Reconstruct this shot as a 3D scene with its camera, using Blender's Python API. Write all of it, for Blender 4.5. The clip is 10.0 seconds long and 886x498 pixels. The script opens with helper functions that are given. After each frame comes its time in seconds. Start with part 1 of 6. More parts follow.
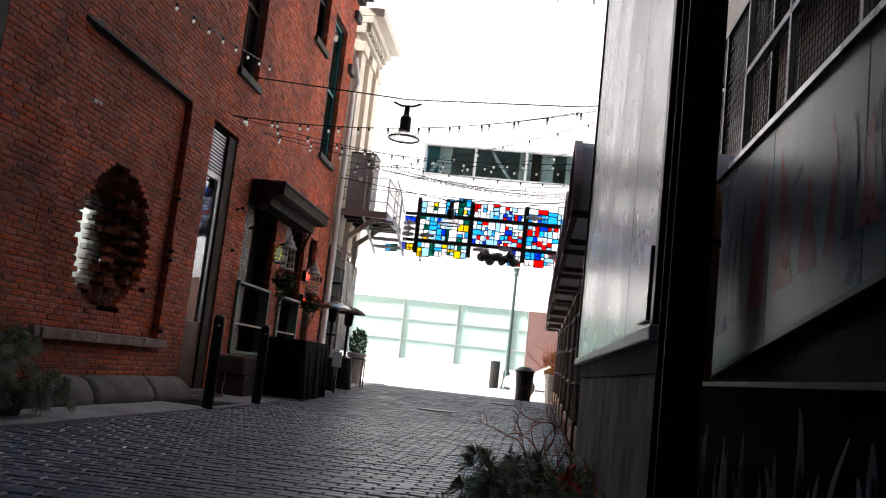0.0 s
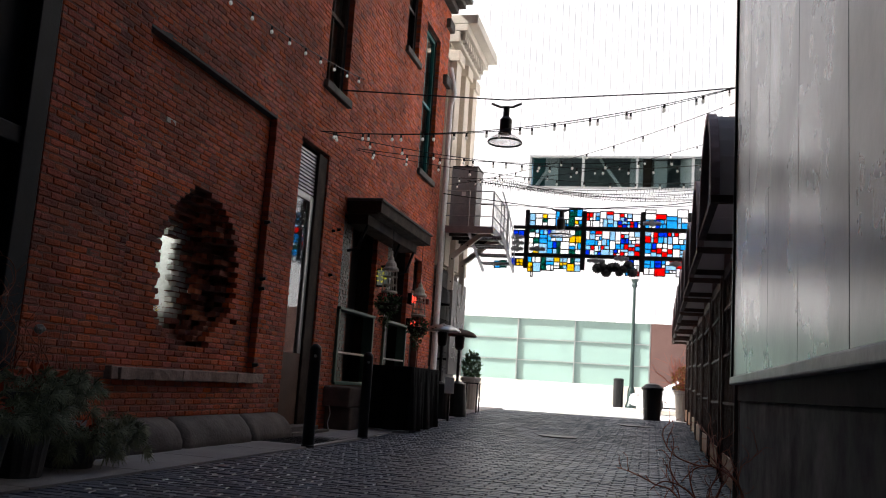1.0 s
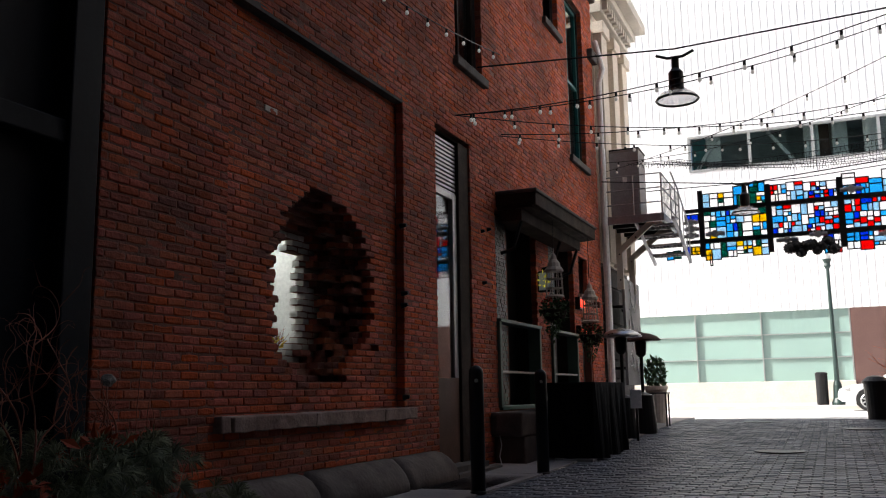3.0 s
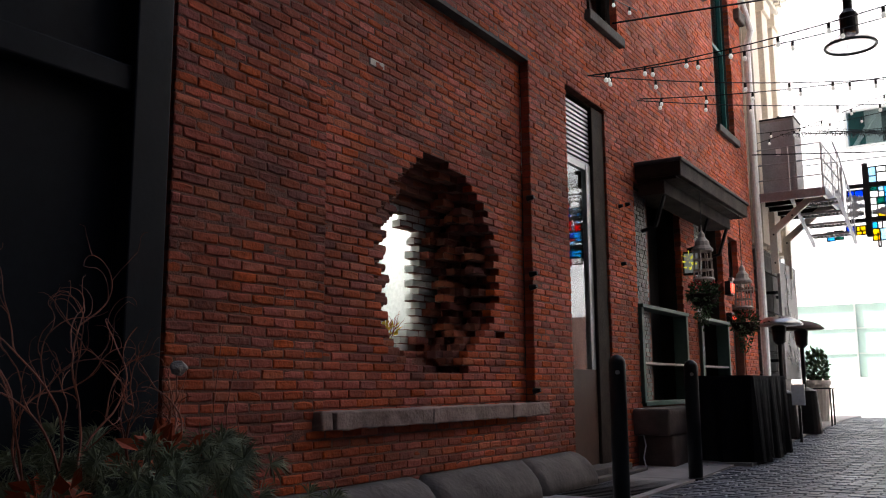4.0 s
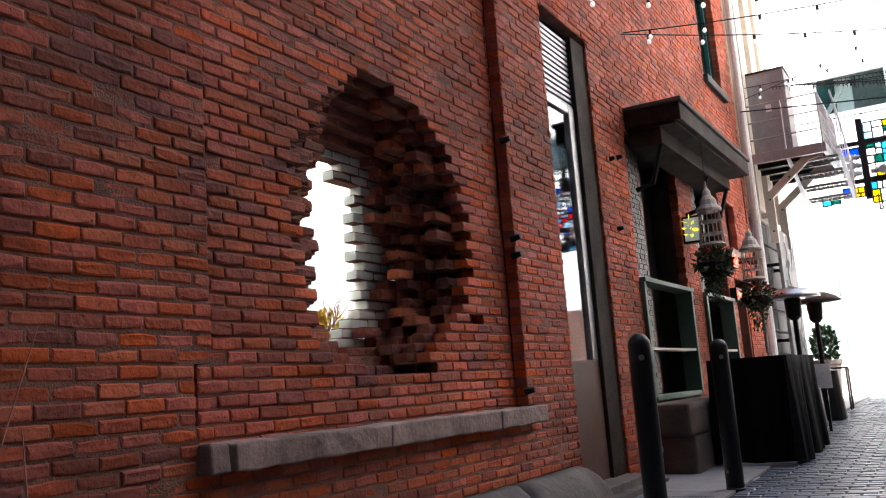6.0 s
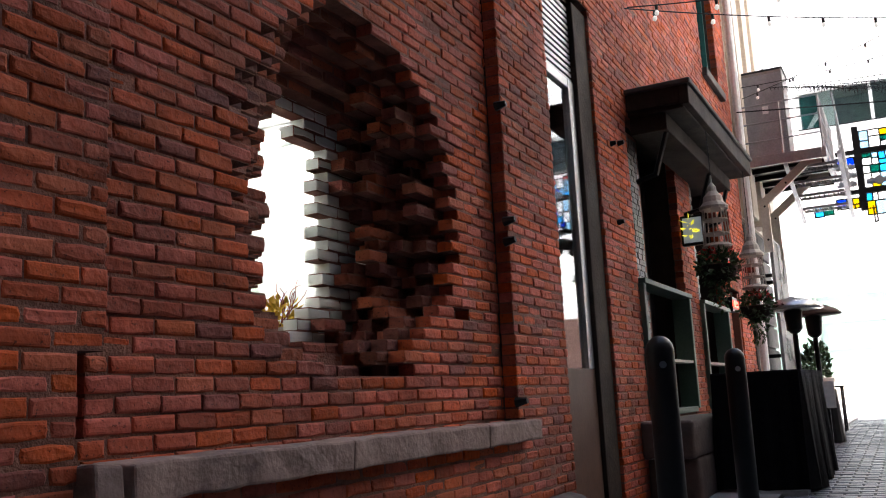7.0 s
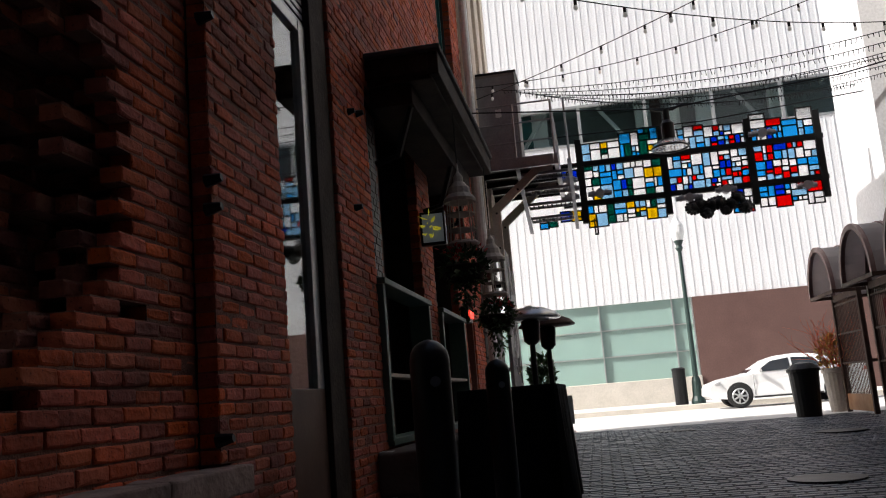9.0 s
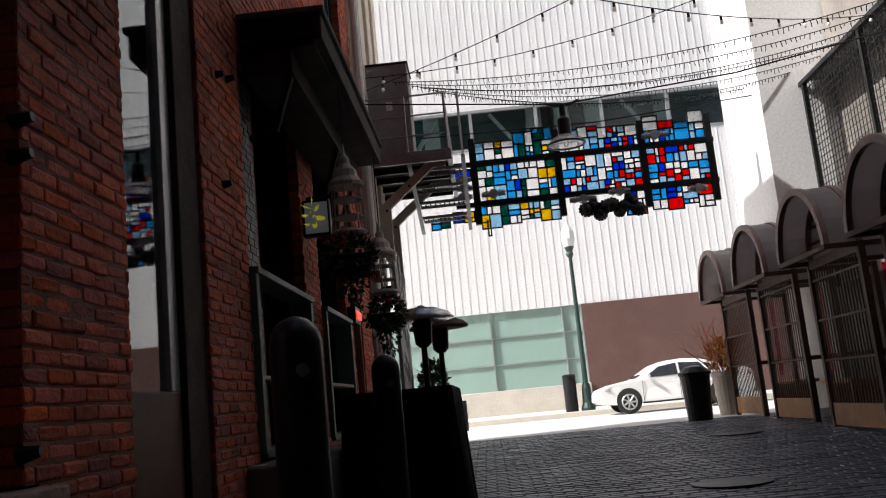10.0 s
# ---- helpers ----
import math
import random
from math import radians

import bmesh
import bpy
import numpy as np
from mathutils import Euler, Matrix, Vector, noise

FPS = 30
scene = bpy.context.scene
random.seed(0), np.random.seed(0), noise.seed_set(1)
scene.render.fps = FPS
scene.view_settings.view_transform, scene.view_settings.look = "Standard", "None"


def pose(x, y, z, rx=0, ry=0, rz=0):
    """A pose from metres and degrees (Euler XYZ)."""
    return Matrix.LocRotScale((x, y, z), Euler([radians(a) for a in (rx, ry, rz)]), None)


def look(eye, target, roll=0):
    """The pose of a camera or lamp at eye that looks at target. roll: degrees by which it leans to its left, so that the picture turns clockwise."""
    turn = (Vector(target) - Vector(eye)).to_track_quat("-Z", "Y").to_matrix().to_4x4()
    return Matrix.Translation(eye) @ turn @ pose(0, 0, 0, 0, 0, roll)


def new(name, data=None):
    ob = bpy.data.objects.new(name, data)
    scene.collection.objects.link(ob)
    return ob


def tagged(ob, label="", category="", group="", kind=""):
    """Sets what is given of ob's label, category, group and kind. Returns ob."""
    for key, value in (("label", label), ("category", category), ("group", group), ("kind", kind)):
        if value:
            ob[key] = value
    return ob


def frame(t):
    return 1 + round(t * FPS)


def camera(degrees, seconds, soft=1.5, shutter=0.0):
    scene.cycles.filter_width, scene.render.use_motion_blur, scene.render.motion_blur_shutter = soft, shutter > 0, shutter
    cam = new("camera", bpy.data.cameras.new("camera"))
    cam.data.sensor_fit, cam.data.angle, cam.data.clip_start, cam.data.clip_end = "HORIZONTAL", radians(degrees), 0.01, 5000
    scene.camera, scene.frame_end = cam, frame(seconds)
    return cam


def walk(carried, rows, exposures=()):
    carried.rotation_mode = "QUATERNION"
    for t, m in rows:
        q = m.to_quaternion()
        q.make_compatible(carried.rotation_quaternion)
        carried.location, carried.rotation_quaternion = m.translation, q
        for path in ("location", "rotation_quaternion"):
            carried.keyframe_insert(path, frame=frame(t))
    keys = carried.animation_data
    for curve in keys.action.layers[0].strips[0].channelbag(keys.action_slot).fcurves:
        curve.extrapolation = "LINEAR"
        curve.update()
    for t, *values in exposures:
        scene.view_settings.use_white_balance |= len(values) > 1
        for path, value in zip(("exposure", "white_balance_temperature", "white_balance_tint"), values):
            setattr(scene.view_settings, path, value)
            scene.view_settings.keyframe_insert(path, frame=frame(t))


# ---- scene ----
cam = camera(53.0, 10.0, soft=1.1)
PATH = [
    (0, (0.277, -0.473, 0.872), (0.062, 1.497, 1.144), 6.3),
    (0.5, (0.277, 0.051, 0.923), (-0.06, 2.001, 1.211), 4.4),
    (1, (0.135, 0.82, 0.941), (-0.328, 2.743, 1.237), 3.8),
    (1.5, (0.046, 1.386, 0.999), (-0.498, 3.285, 1.31), 2.5),
    (2, (-0.16, 2.008, 0.996), (-0.797, 3.877, 1.317), 1.2),
    (3.3, (-0.762, 3.288, 1.061), (-1.625, 5.065, 1.374), -0.5),
    (3.5, (-0.835, 3.525, 1.058), (-1.765, 5.268, 1.367), 0.1),
    (4, (-1.113, 4.021, 1.053), (-2.163, 5.696, 1.359), -0.4),
    (4.5, (-1.426, 4.471, 1.056), (-2.516, 6.119, 1.363), -0.4),
    (5, (-1.736, 4.996, 1.037), (-2.842, 6.63, 1.358), -1.5),
    (5.5, (-1.971, 5.478, 1.058), (-3.016, 7.156, 1.362), -3.2),
    (5.7, (-2.07, 5.671, 1.031), (-3.071, 7.374, 1.342), -4.4),
    (7, (-2.877, 6.893, 1.027), (-3.79, 8.64, 1.366), -2.8),
    (7.5, (-3.036, 7.383, 1.095), (-3.982, 9.118, 1.404), -3.3),
    (8, (-3.335, 7.811, 1.063), (-4.016, 9.662, 1.395), -4.5),
    (8.5, (-3.434, 8.178, 1.099), (-3.925, 10.089, 1.426), -5.2),
    (9, (-3.5, 8.465, 1.091), (-3.817, 10.411, 1.43), -4.7),
    (9.5, (-3.565, 8.911, 1.036), (-3.721, 10.872, 1.395), -5.3),
    (10, (-3.586, 9.246, 1.037), (-3.657, 11.216, 1.379), -5.6),
]
EXPOSURES = [(0, 1.9, 6500, 10), (1, 1.35, 6500, 10), (2, 1.0, 6500, 10), (3.4, 1.35, 6500, 10), (4, 2.2, 6500, 10), (4.5, 2.65, 6500, 10), (5.5, 3.3, 6500, 10), (6.8, 2.75, 6500, 10), (7.5, 2.8, 6500, 10), (7.9, 2.25, 6500, 10), (8.5, 1.0, 6500, 10), (9.2, 0.55, 6500, 10), (10, 0.5, 6500, 10)]
walk(cam, [(t, look(eye, target, roll)) for t, eye, target, roll in PATH], EXPOSURES)

# ---- world, sun, exposure ----
SUN_EL, SUN_AZ = radians(41), (-0.963, -0.27)
world = bpy.data.worlds.new("World")
scene.world = world
world.use_nodes = True
wn = world.node_tree
sky = wn.nodes.new("ShaderNodeTexSky")
sky.sky_type, sky.sun_disc = "NISHITA", False
sky.sun_elevation = SUN_EL
sky.sun_rotation = math.atan2(SUN_AZ[0], SUN_AZ[1])
sky.dust_density = 4.0
wn.links.new(sky.outputs[0], wn.nodes["Background"].inputs[0])
wn.nodes["Background"].inputs[1].default_value = 0.1
sun = new("sun", bpy.data.lights.new("sun", "SUN"))
sun.data.energy, sun.data.angle, sun.data.color = 5.0, radians(0.6), (1.0, 0.97, 0.93)
sun.matrix_world = look((0, 0, 40), (-SUN_AZ[0] * math.cos(SUN_EL) * 9, -SUN_AZ[1] * math.cos(SUN_EL) * 9, 40 - math.sin(SUN_EL) * 9))


# ---- materials ----
def mat(name, col, rough=0.7, metal=0.0, col2=None, scale=6.0, bump=0.0, bscale=40.0, vary=0.0, fine=0.25, spec=0.5, stain=0.0):
    """A surface with two scales of noise in its colour, fine relief, and an optional variation from piece to piece."""
    m = bpy.data.materials.new(name)
    m.use_nodes = True
    nt = m.node_tree
    b = nt.nodes["Principled BSDF"]
    b.inputs["Roughness"].default_value, b.inputs["Metallic"].default_value = rough, metal
    b.inputs["Specular IOR Level"].default_value = spec
    c2 = col2 or tuple(min(1, c * 0.7) for c in col)
    tc = nt.nodes.new("ShaderNodeTexCoord")
    n1 = nt.nodes.new("ShaderNodeTexNoise")
    n1.inputs["Scale"].default_value, n1.inputs["Detail"].default_value, n1.inputs["Roughness"].default_value = scale, 6, 0.6
    n2 = nt.nodes.new("ShaderNodeTexNoise")
    n2.inputs["Scale"].default_value, n2.inputs["Detail"].default_value = bscale, 5
    geo = nt.nodes.new("ShaderNodeNewGeometry")
    nt.links.new(geo.outputs["Position"], n1.inputs["Vector"])
    nt.links.new(geo.outputs["Position"], n2.inputs["Vector"])
    ramp = nt.nodes.new("ShaderNodeMapRange")
    ramp.inputs[1].default_value, ramp.inputs[2].default_value = 0.3, 0.7
    nt.links.new(n1.outputs["Fac"], ramp.inputs[0])
    mix = nt.nodes.new("ShaderNodeMix")
    mix.data_type = "RGBA"
    mix.inputs[6].default_value, mix.inputs[7].default_value = (*col, 1), (*c2, 1)
    nt.links.new(ramp.outputs[0], mix.inputs[0])
    hsv = nt.nodes.new("ShaderNodeHueSaturation")
    nt.links.new(mix.outputs[2], hsv.inputs["Color"])
    ml = nt.nodes.new("ShaderNodeMapRange")
    ml.inputs[3].default_value, ml.inputs[4].default_value = 1 - fine, 1 + fine
    nt.links.new(n2.outputs["Fac"], ml.inputs[0])
    if vary:
        oi = nt.nodes.new("ShaderNodeObjectInfo")
        add = nt.nodes.new("ShaderNodeMath")
        add.operation = "ADD"
        nt.links.new(oi.outputs["Random"], add.inputs[0])
        nt.links.new(geo.outputs["Random Per Island"], add.inputs[1])
        fr = nt.nodes.new("ShaderNodeMath")
        fr.operation = "FRACT"
        nt.links.new(add.outputs[0], fr.inputs[0])
        mv = nt.nodes.new("ShaderNodeMapRange")
        mv.inputs[3].default_value, mv.inputs[4].default_value = 1 - vary, 1 + vary
        nt.links.new(fr.outputs[0], mv.inputs[0])
        mul = nt.nodes.new("ShaderNodeMath")
        mul.operation = "MULTIPLY"
        nt.links.new(mv.outputs[0], mul.inputs[0])
        nt.links.new(ml.outputs[0], mul.inputs[1])
        nt.links.new(mul.outputs[0], hsv.inputs["Value"])
        mh = nt.nodes.new("ShaderNodeMapRange")
        mh.inputs[3].default_value, mh.inputs[4].default_value = 0.5 - 0.006 * min(1, vary * 2), 0.5 + 0.016 * min(1, vary * 2)
        wn2 = nt.nodes.new("ShaderNodeTexWhiteNoise")
        wn2.noise_dimensions = "1D"
        nt.links.new(fr.outputs[0], wn2.inputs["W"])
        nt.links.new(wn2.outputs["Value"], mh.inputs[0])
        nt.links.new(mh.outputs[0], hsv.inputs["Hue"])
        ms = nt.nodes.new("ShaderNodeMapRange")
        ms.inputs[3].default_value, ms.inputs[4].default_value = 1 - vary * 0.4, 1.1
        nt.links.new(wn2.outputs["Value"], ms.inputs[0])
        nt.links.new(ms.outputs[0], hsv.inputs["Saturation"])
    else:
        nt.links.new(ml.outputs[0], hsv.inputs["Value"])
    last = hsv.outputs["Color"]
    if stain:
        # some bricks are burnt plum, some pale orange
        for lo, hi, tint in ((0.86, 0.9, (0.12, 0.042, 0.04)), (0.2, 0.16, (0.52, 0.135, 0.055))):
            st = nt.nodes.new("ShaderNodeMapRange")
            st.inputs[1].default_value, st.inputs[2].default_value, st.inputs[4].default_value = lo, hi, 0.55
            wq = nt.nodes.new("ShaderNodeTexWhiteNoise")
            wq.noise_dimensions = "2D"
            cq = nt.nodes.new("ShaderNodeCombineXYZ")
            nt.links.new(fr.outputs[0], cq.inputs[0])
            cq.inputs[1].default_value = 3.7
            nt.links.new(cq.outputs[0], wq.inputs["Vector"])
            nt.links.new(wq.outputs["Value"], st.inputs[0])
            mq = nt.nodes.new("ShaderNodeMix")
            mq.data_type = "RGBA"
            mq.inputs[7].default_value = (*tint, 1)
            nt.links.new(st.outputs[0], mq.inputs[0])
            nt.links.new(last, mq.inputs[6])
            last = mq.outputs[2]
        # small pits
        n5 = nt.nodes.new("ShaderNodeTexNoise")
        n5.inputs["Scale"].default_value, n5.inputs["Detail"].default_value = 75, 2
        nt.links.new(geo.outputs["Position"], n5.inputs["Vector"])
        m5 = nt.nodes.new("ShaderNodeMapRange")
        m5.inputs[1].default_value, m5.inputs[2].default_value, m5.inputs[3].default_value, m5.inputs[4].default_value = 0.3, 0.37, 0.35, 1.0
        nt.links.new(n5.outputs["Fac"], m5.inputs[0])
        h5 = nt.nodes.new("ShaderNodeHueSaturation")
        nt.links.new(m5.outputs[0], h5.inputs["Value"])
        nt.links.new(last, h5.inputs["Color"])
        last = h5.outputs["Color"]
        n3 = nt.nodes.new("ShaderNodeTexNoise")
        n3.inputs["Scale"].default_value, n3.inputs["Detail"].default_value, n3.inputs["Roughness"].default_value = 0.75, 8, 0.65
        nt.links.new(geo.outputs["Position"], n3.inputs["Vector"])
        m3 = nt.nodes.new("ShaderNodeMapRange")
        m3.inputs[1].default_value, m3.inputs[2].default_value, m3.inputs[3].default_value, m3.inputs[4].default_value = 0.38, 0.58, 1 - stain, 1.12
        nt.links.new(n3.outputs["Fac"], m3.inputs[0])
        h3 = nt.nodes.new("ShaderNodeHueSaturation")
        nt.links.new(m3.outputs[0], h3.inputs["Value"])
        nt.links.new(last, h3.inputs["Color"])
        last = h3.outputs["Color"]
    nt.links.new(last, b.inputs["Base Color"])
    rr = nt.nodes.new("ShaderNodeMapRange")
    rr.inputs[3].default_value, rr.inputs[4].default_value = max(0.02, rough - 0.12), min(1, rough + 0.12)
    nt.links.new(n1.outputs["Fac"], rr.inputs[0])
    nt.links.new(rr.outputs[0], b.inputs["Roughness"])
    if bump:
        bp = nt.nodes.new("ShaderNodeBump")
        bp.inputs["Strength"].default_value, bp.inputs["Distance"].default_value = bump, 0.01
        if stain:
            n4 = nt.nodes.new("ShaderNodeTexNoise")
            n4.inputs["Scale"].default_value, n4.inputs["Detail"].default_value = 14, 3
            nt.links.new(geo.outputs["Position"], n4.inputs["Vector"])
            ad = nt.nodes.new("ShaderNodeMath")
            ad.operation = "MULTIPLY_ADD"
            ad.inputs[1].default_value = 1.2
            nt.links.new(n4.outputs["Fac"], ad.inputs[0])
            nt.links.new(n2.outputs["Fac"], ad.inputs[2])
            nt.links.new(ad.outputs[0], bp.inputs["Height"])
        else:
            nt.links.new(n2.outputs["Fac"], bp.inputs["Height"])
        nt.links.new(bp.outputs[0], b.inputs["Normal"])
    return m


def glow(name, col, strength):
    m = bpy.data.materials.new(name)
    m.use_nodes = True
    b = m.node_tree.nodes["Principled BSDF"]
    b.inputs["Base Color"].default_value = (*col, 1)
    b.inputs["Emission Color"].default_value, b.inputs["Emission Strength"].default_value = (*col, 1), strength
    return m


def clear(name, col, rough=0.02, trans=1.0):
    m = bpy.data.materials.new(name)
    m.use_nodes = True
    b = m.node_tree.nodes["Principled BSDF"]
    b.inputs["Base Color"].default_value = (*col, 1)
    b.inputs["Roughness"].default_value, b.inputs["Transmission Weight"].default_value, b.inputs["IOR"].default_value = rough, trans, 1.45
    return m


BRICK = mat("brick", (0.54, 0.092, 0.04), 0.85, 0, (0.39, 0.07, 0.034), 1.6, 0.75, 32, 0.24, 0.4, stain=0.45)
# darker copy of the brick; the hole's shade is in its colour
BRICK_SHADED = mat("shaded_brick", (0.24, 0.055, 0.032), 0.9, 0, (0.18, 0.045, 0.03), 2.0, 1.0, 32, 0.35, 0.5, stain=0.4)
BRICK_PALE = mat("weathered_brick", (0.30, 0.105, 0.07), 0.85, 0, (0.2, 0.07, 0.05), 3.0, 0.5, 55, 0.32, 0.3)
BRICK_WHITE = mat("white_painted_brick", (0.78, 0.8, 0.76), 0.6, 0, (0.7, 0.72, 0.68), 5, 0.3, 40, 0.05, 0.1)
MORTAR = mat("mortar", (0.3, 0.13, 0.09), 0.95, 0, (0.11, 0.045, 0.032), 5, 0.8, 90)
SILL = mat("sandstone_sill", (0.38, 0.27, 0.23), 0.9, 0, (0.17, 0.115, 0.1), 5, 0.9, 30)
PLINTH = mat("plinth_stone", (0.17, 0.14, 0.125), 0.9, 0, (0.075, 0.062, 0.055), 2.5, 0.9, 22)
BROWNSTONE = mat("brown_sandstone", (0.13, 0.095, 0.08), 0.9, 0, (0.07, 0.052, 0.045), 3, 0.8, 24)
CONCRETE = mat("concrete", (0.33, 0.31, 0.3), 0.85, 0, (0.24, 0.225, 0.22), 1.5, 0.3, 40)
PAVER = mat("paver", (0.1, 0.116, 0.148), 0.42, 0, (0.066, 0.078, 0.1), 1.2, 0.5, 40, 0.3, 0.25)
PAVE_JOINT = mat("paver_joint", (0.035, 0.036, 0.04), 0.85, 0, None, 3, 0.4, 60)
# very pale, so that the glare of the sunlit street is in the colour
SUNLIT_GROUND = mat("sunlit_ground", (0.6, 0.59, 0.58), 0.85, 0, (0.5, 0.49, 0.48), 1, 0.4, 70)
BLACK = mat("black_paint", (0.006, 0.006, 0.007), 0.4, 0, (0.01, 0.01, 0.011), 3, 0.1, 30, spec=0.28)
DARK = mat("dark_facade_paint", (0.008, 0.011, 0.017), 0.55, 0, (0.005, 0.007, 0.011), 2, 0.1, 25, spec=0.12)
BLACKCLOTH = mat("black_cloth", (0.007, 0.007, 0.008), 0.95, 0, (0.004, 0.004, 0.005), 5, 0.5, 120, spec=0.1)
DARKWOOD = mat("dark_wood", (0.05, 0.034, 0.026), 0.78, 0, (0.024, 0.017, 0.013), 4, 0.5, 30, spec=0.15)
RUST = mat("rusty_steel", (0.11, 0.058, 0.04), 0.7, 0.3, (0.06, 0.035, 0.028), 6, 0.5, 40)
GREENFRAME = mat("green_frame", (0.08, 0.13, 0.105), 0.5, 0, (0.08, 0.13, 0.1), 6, 0.2, 40)
TEAL = mat("teal_paint", (0.02, 0.17, 0.16), 0.45, 0, (0.015, 0.12, 0.12), 4, 0.1, 30)
GREYMETAL = mat("grey_metal", (0.055, 0.064, 0.082), 0.28, 0.6, (0.032, 0.037, 0.047), 1.2, 0.08, 12)
STEEL = mat("steel", (0.5, 0.5, 0.5), 0.3, 1.0, (0.4, 0.4, 0.4), 5, 0.05, 30)
GALV = mat("galvanised", (0.36, 0.36, 0.38), 0.45, 0.6, (0.28, 0.28, 0.3), 5, 0.1, 30)
WHITEMETAL = mat("white_ribbed_metal", (0.82, 0.82, 0.83), 0.4, 0, (0.76, 0.76, 0.78), 0.5, 0.05, 20)
WHITE = mat("white_paint", (0.8, 0.8, 0.79), 0.5, 0, (0.74, 0.74, 0.73), 2, 0.05, 20)
CREAM = mat("cream_stucco", (0.72, 0.64, 0.54), 0.75, 0, (0.62, 0.54, 0.45), 1.5, 0.3, 30)
BROWNBRICK = mat("brown_brick_far", (0.135, 0.072, 0.06), 0.85, 0, (0.11, 0.058, 0.05), 1.2, 0.4, 20)
LIMESTONE = mat("limestone", (0.62, 0.57, 0.5), 0.8, 0, (0.52, 0.48, 0.42), 1.5, 0.3, 30)
DARKSTONE = mat("dark_stone", (0.1, 0.09, 0.085), 0.85, 0, (0.05, 0.045, 0.042), 2.5, 0.7, 18, 0.3)
POSTER = mat("grey_poster", (0.23, 0.22, 0.22), 0.6, 0, (0.17, 0.165, 0.165), 2, 0.1, 30)
CHALK = mat("chalk_line", (0.75, 0.75, 0.75), 0.7)
CAR = mat("white_car_paint", (0.8, 0.8, 0.8), 0.2, 0, (0.78, 0.78, 0.78), 1.0, 0, 30, 0, 0.02)
TYRE = mat("tyre", (0.02, 0.02, 0.02), 0.8)
LEAF = mat("conifer_leaf", (0.34, 0.35, 0.2), 0.65, 0, (0.15, 0.17, 0.09), 9, 0.2, 60, 0.3)
LEAF2 = mat("dry_leaf", (0.62, 0.36, 0.08), 0.7, 0, (0.32, 0.17, 0.04), 9, 0.2, 60, 0.4)
LEAF3 = mat("green_leaf", (0.05, 0.1, 0.03), 0.7, 0, (0.03, 0.06, 0.02), 9, 0.2, 60, 0.3)
TWIG = mat("red_twig", (0.46, 0.13, 0.065), 0.6, 0, (0.16, 0.06, 0.04), 12, 0.3, 60)
REDFLOWER = mat("red_flower", (0.6, 0.03, 0.02), 0.6)
ORANGE = mat("orange_leaf", (0.6, 0.1, 0.02), 0.6, 0, (0.35, 0.06, 0.015), 8)
POT = mat("clay_pot", (0.13, 0.12, 0.115), 0.8, 0, (0.09, 0.085, 0.08), 4, 0.3, 40)
PALEPOT = mat("pale_pot", (0.55, 0.5, 0.44), 0.8, 0, (0.45, 0.4, 0.35), 4, 0.3, 40)
WHITEFLUFF = mat("white_fluff", (0.42, 0.4, 0.37), 0.9, 0, (0.4, 0.4, 0.4), 30, 0.6, 90)
DOORBROWN = mat("door_panel", (0.11, 0.05, 0.03), 0.55, 0, (0.08, 0.038, 0.024), 3, 0.1, 30)
ALU = mat("aluminium", (0.45, 0.46, 0.46), 0.4, 0.6, (0.38, 0.39, 0.39), 4, 0.05, 30)
AMBERWOOD = mat("amber_wood", (0.42, 0.2, 0.08), 0.6, 0, (0.3, 0.13, 0.05), 5, 0.2, 40)
GLASS = clear("window_glass", (0.9, 0.95, 0.94))
GREENGLASS = clear("pale_green_glass", (0.44, 0.6, 0.55), 0.06, 0.4)
LAMPGREEN = mat("lamp_green", (0.02, 0.045, 0.04), 0.45)
# bulbs are off; a faint glow stands in for daylight in the glass
BULB = glow("bulb", (0.8, 0.78, 0.74), 0.12)
NEON = glow("red_neon", (1.0, 0.05, 0.03), 1.3)
TUBE = glow("ceiling_tube", (1.0, 1.0, 0.97), 3.9)
WARMROOM = mat("gallery_wall", (0.8, 0.82, 0.79), 0.7, 0, (0.76, 0.78, 0.75), 1, 0.02, 20)


# ---- building blocks ----
def thing(name, label, category, x=0, y=0, z=0, group="", kind=""):
    ob = new(name)
    ob.location = (x, y, z)
    return tagged(ob, label, category, group, kind)


def part(name, bm, material, parent=None, label="", smooth=False):
    me = bpy.data.meshes.new(name)
    bmesh.ops.recalc_face_normals(bm, faces=bm.faces)
    bm.to_mesh(me)
    bm.free()
    me.materials.append(material)
    if smooth:
        me.shade_smooth()
    ob = new(name, me)
    if parent:
        ob.parent = parent
        ob.matrix_parent_inverse = Matrix.Translation(-parent.matrix_basis.translation) if parent.parent is None else Matrix()
    return tagged(ob, label)


def box(bm, x0, x1, y0, y1, z0, z1, bevel=0.0):
    m = Matrix.LocRotScale(((x0 + x1) / 2, (y0 + y1) / 2, (z0 + z1) / 2), None, (abs(x1 - x0), abs(y1 - y0), abs(z1 - z0)))
    r = bmesh.ops.create_cube(bm, size=1, matrix=m)
    if bevel:
        es = {e for v in r["verts"] for e in v.link_edges}
        bmesh.ops.bevel(bm, geom=list(es), offset=bevel, segments=2, affect="EDGES", profile=0.5)
    return bm


def boxes(*lst, bevel=0.0):
    bm = bmesh.new()
    for b in lst:
        box(bm, *b, bevel=bevel)
    return bm


def setting(name, bm, material, label, category):
    return tagged(part(name, bm, material), label, category, kind="structure")


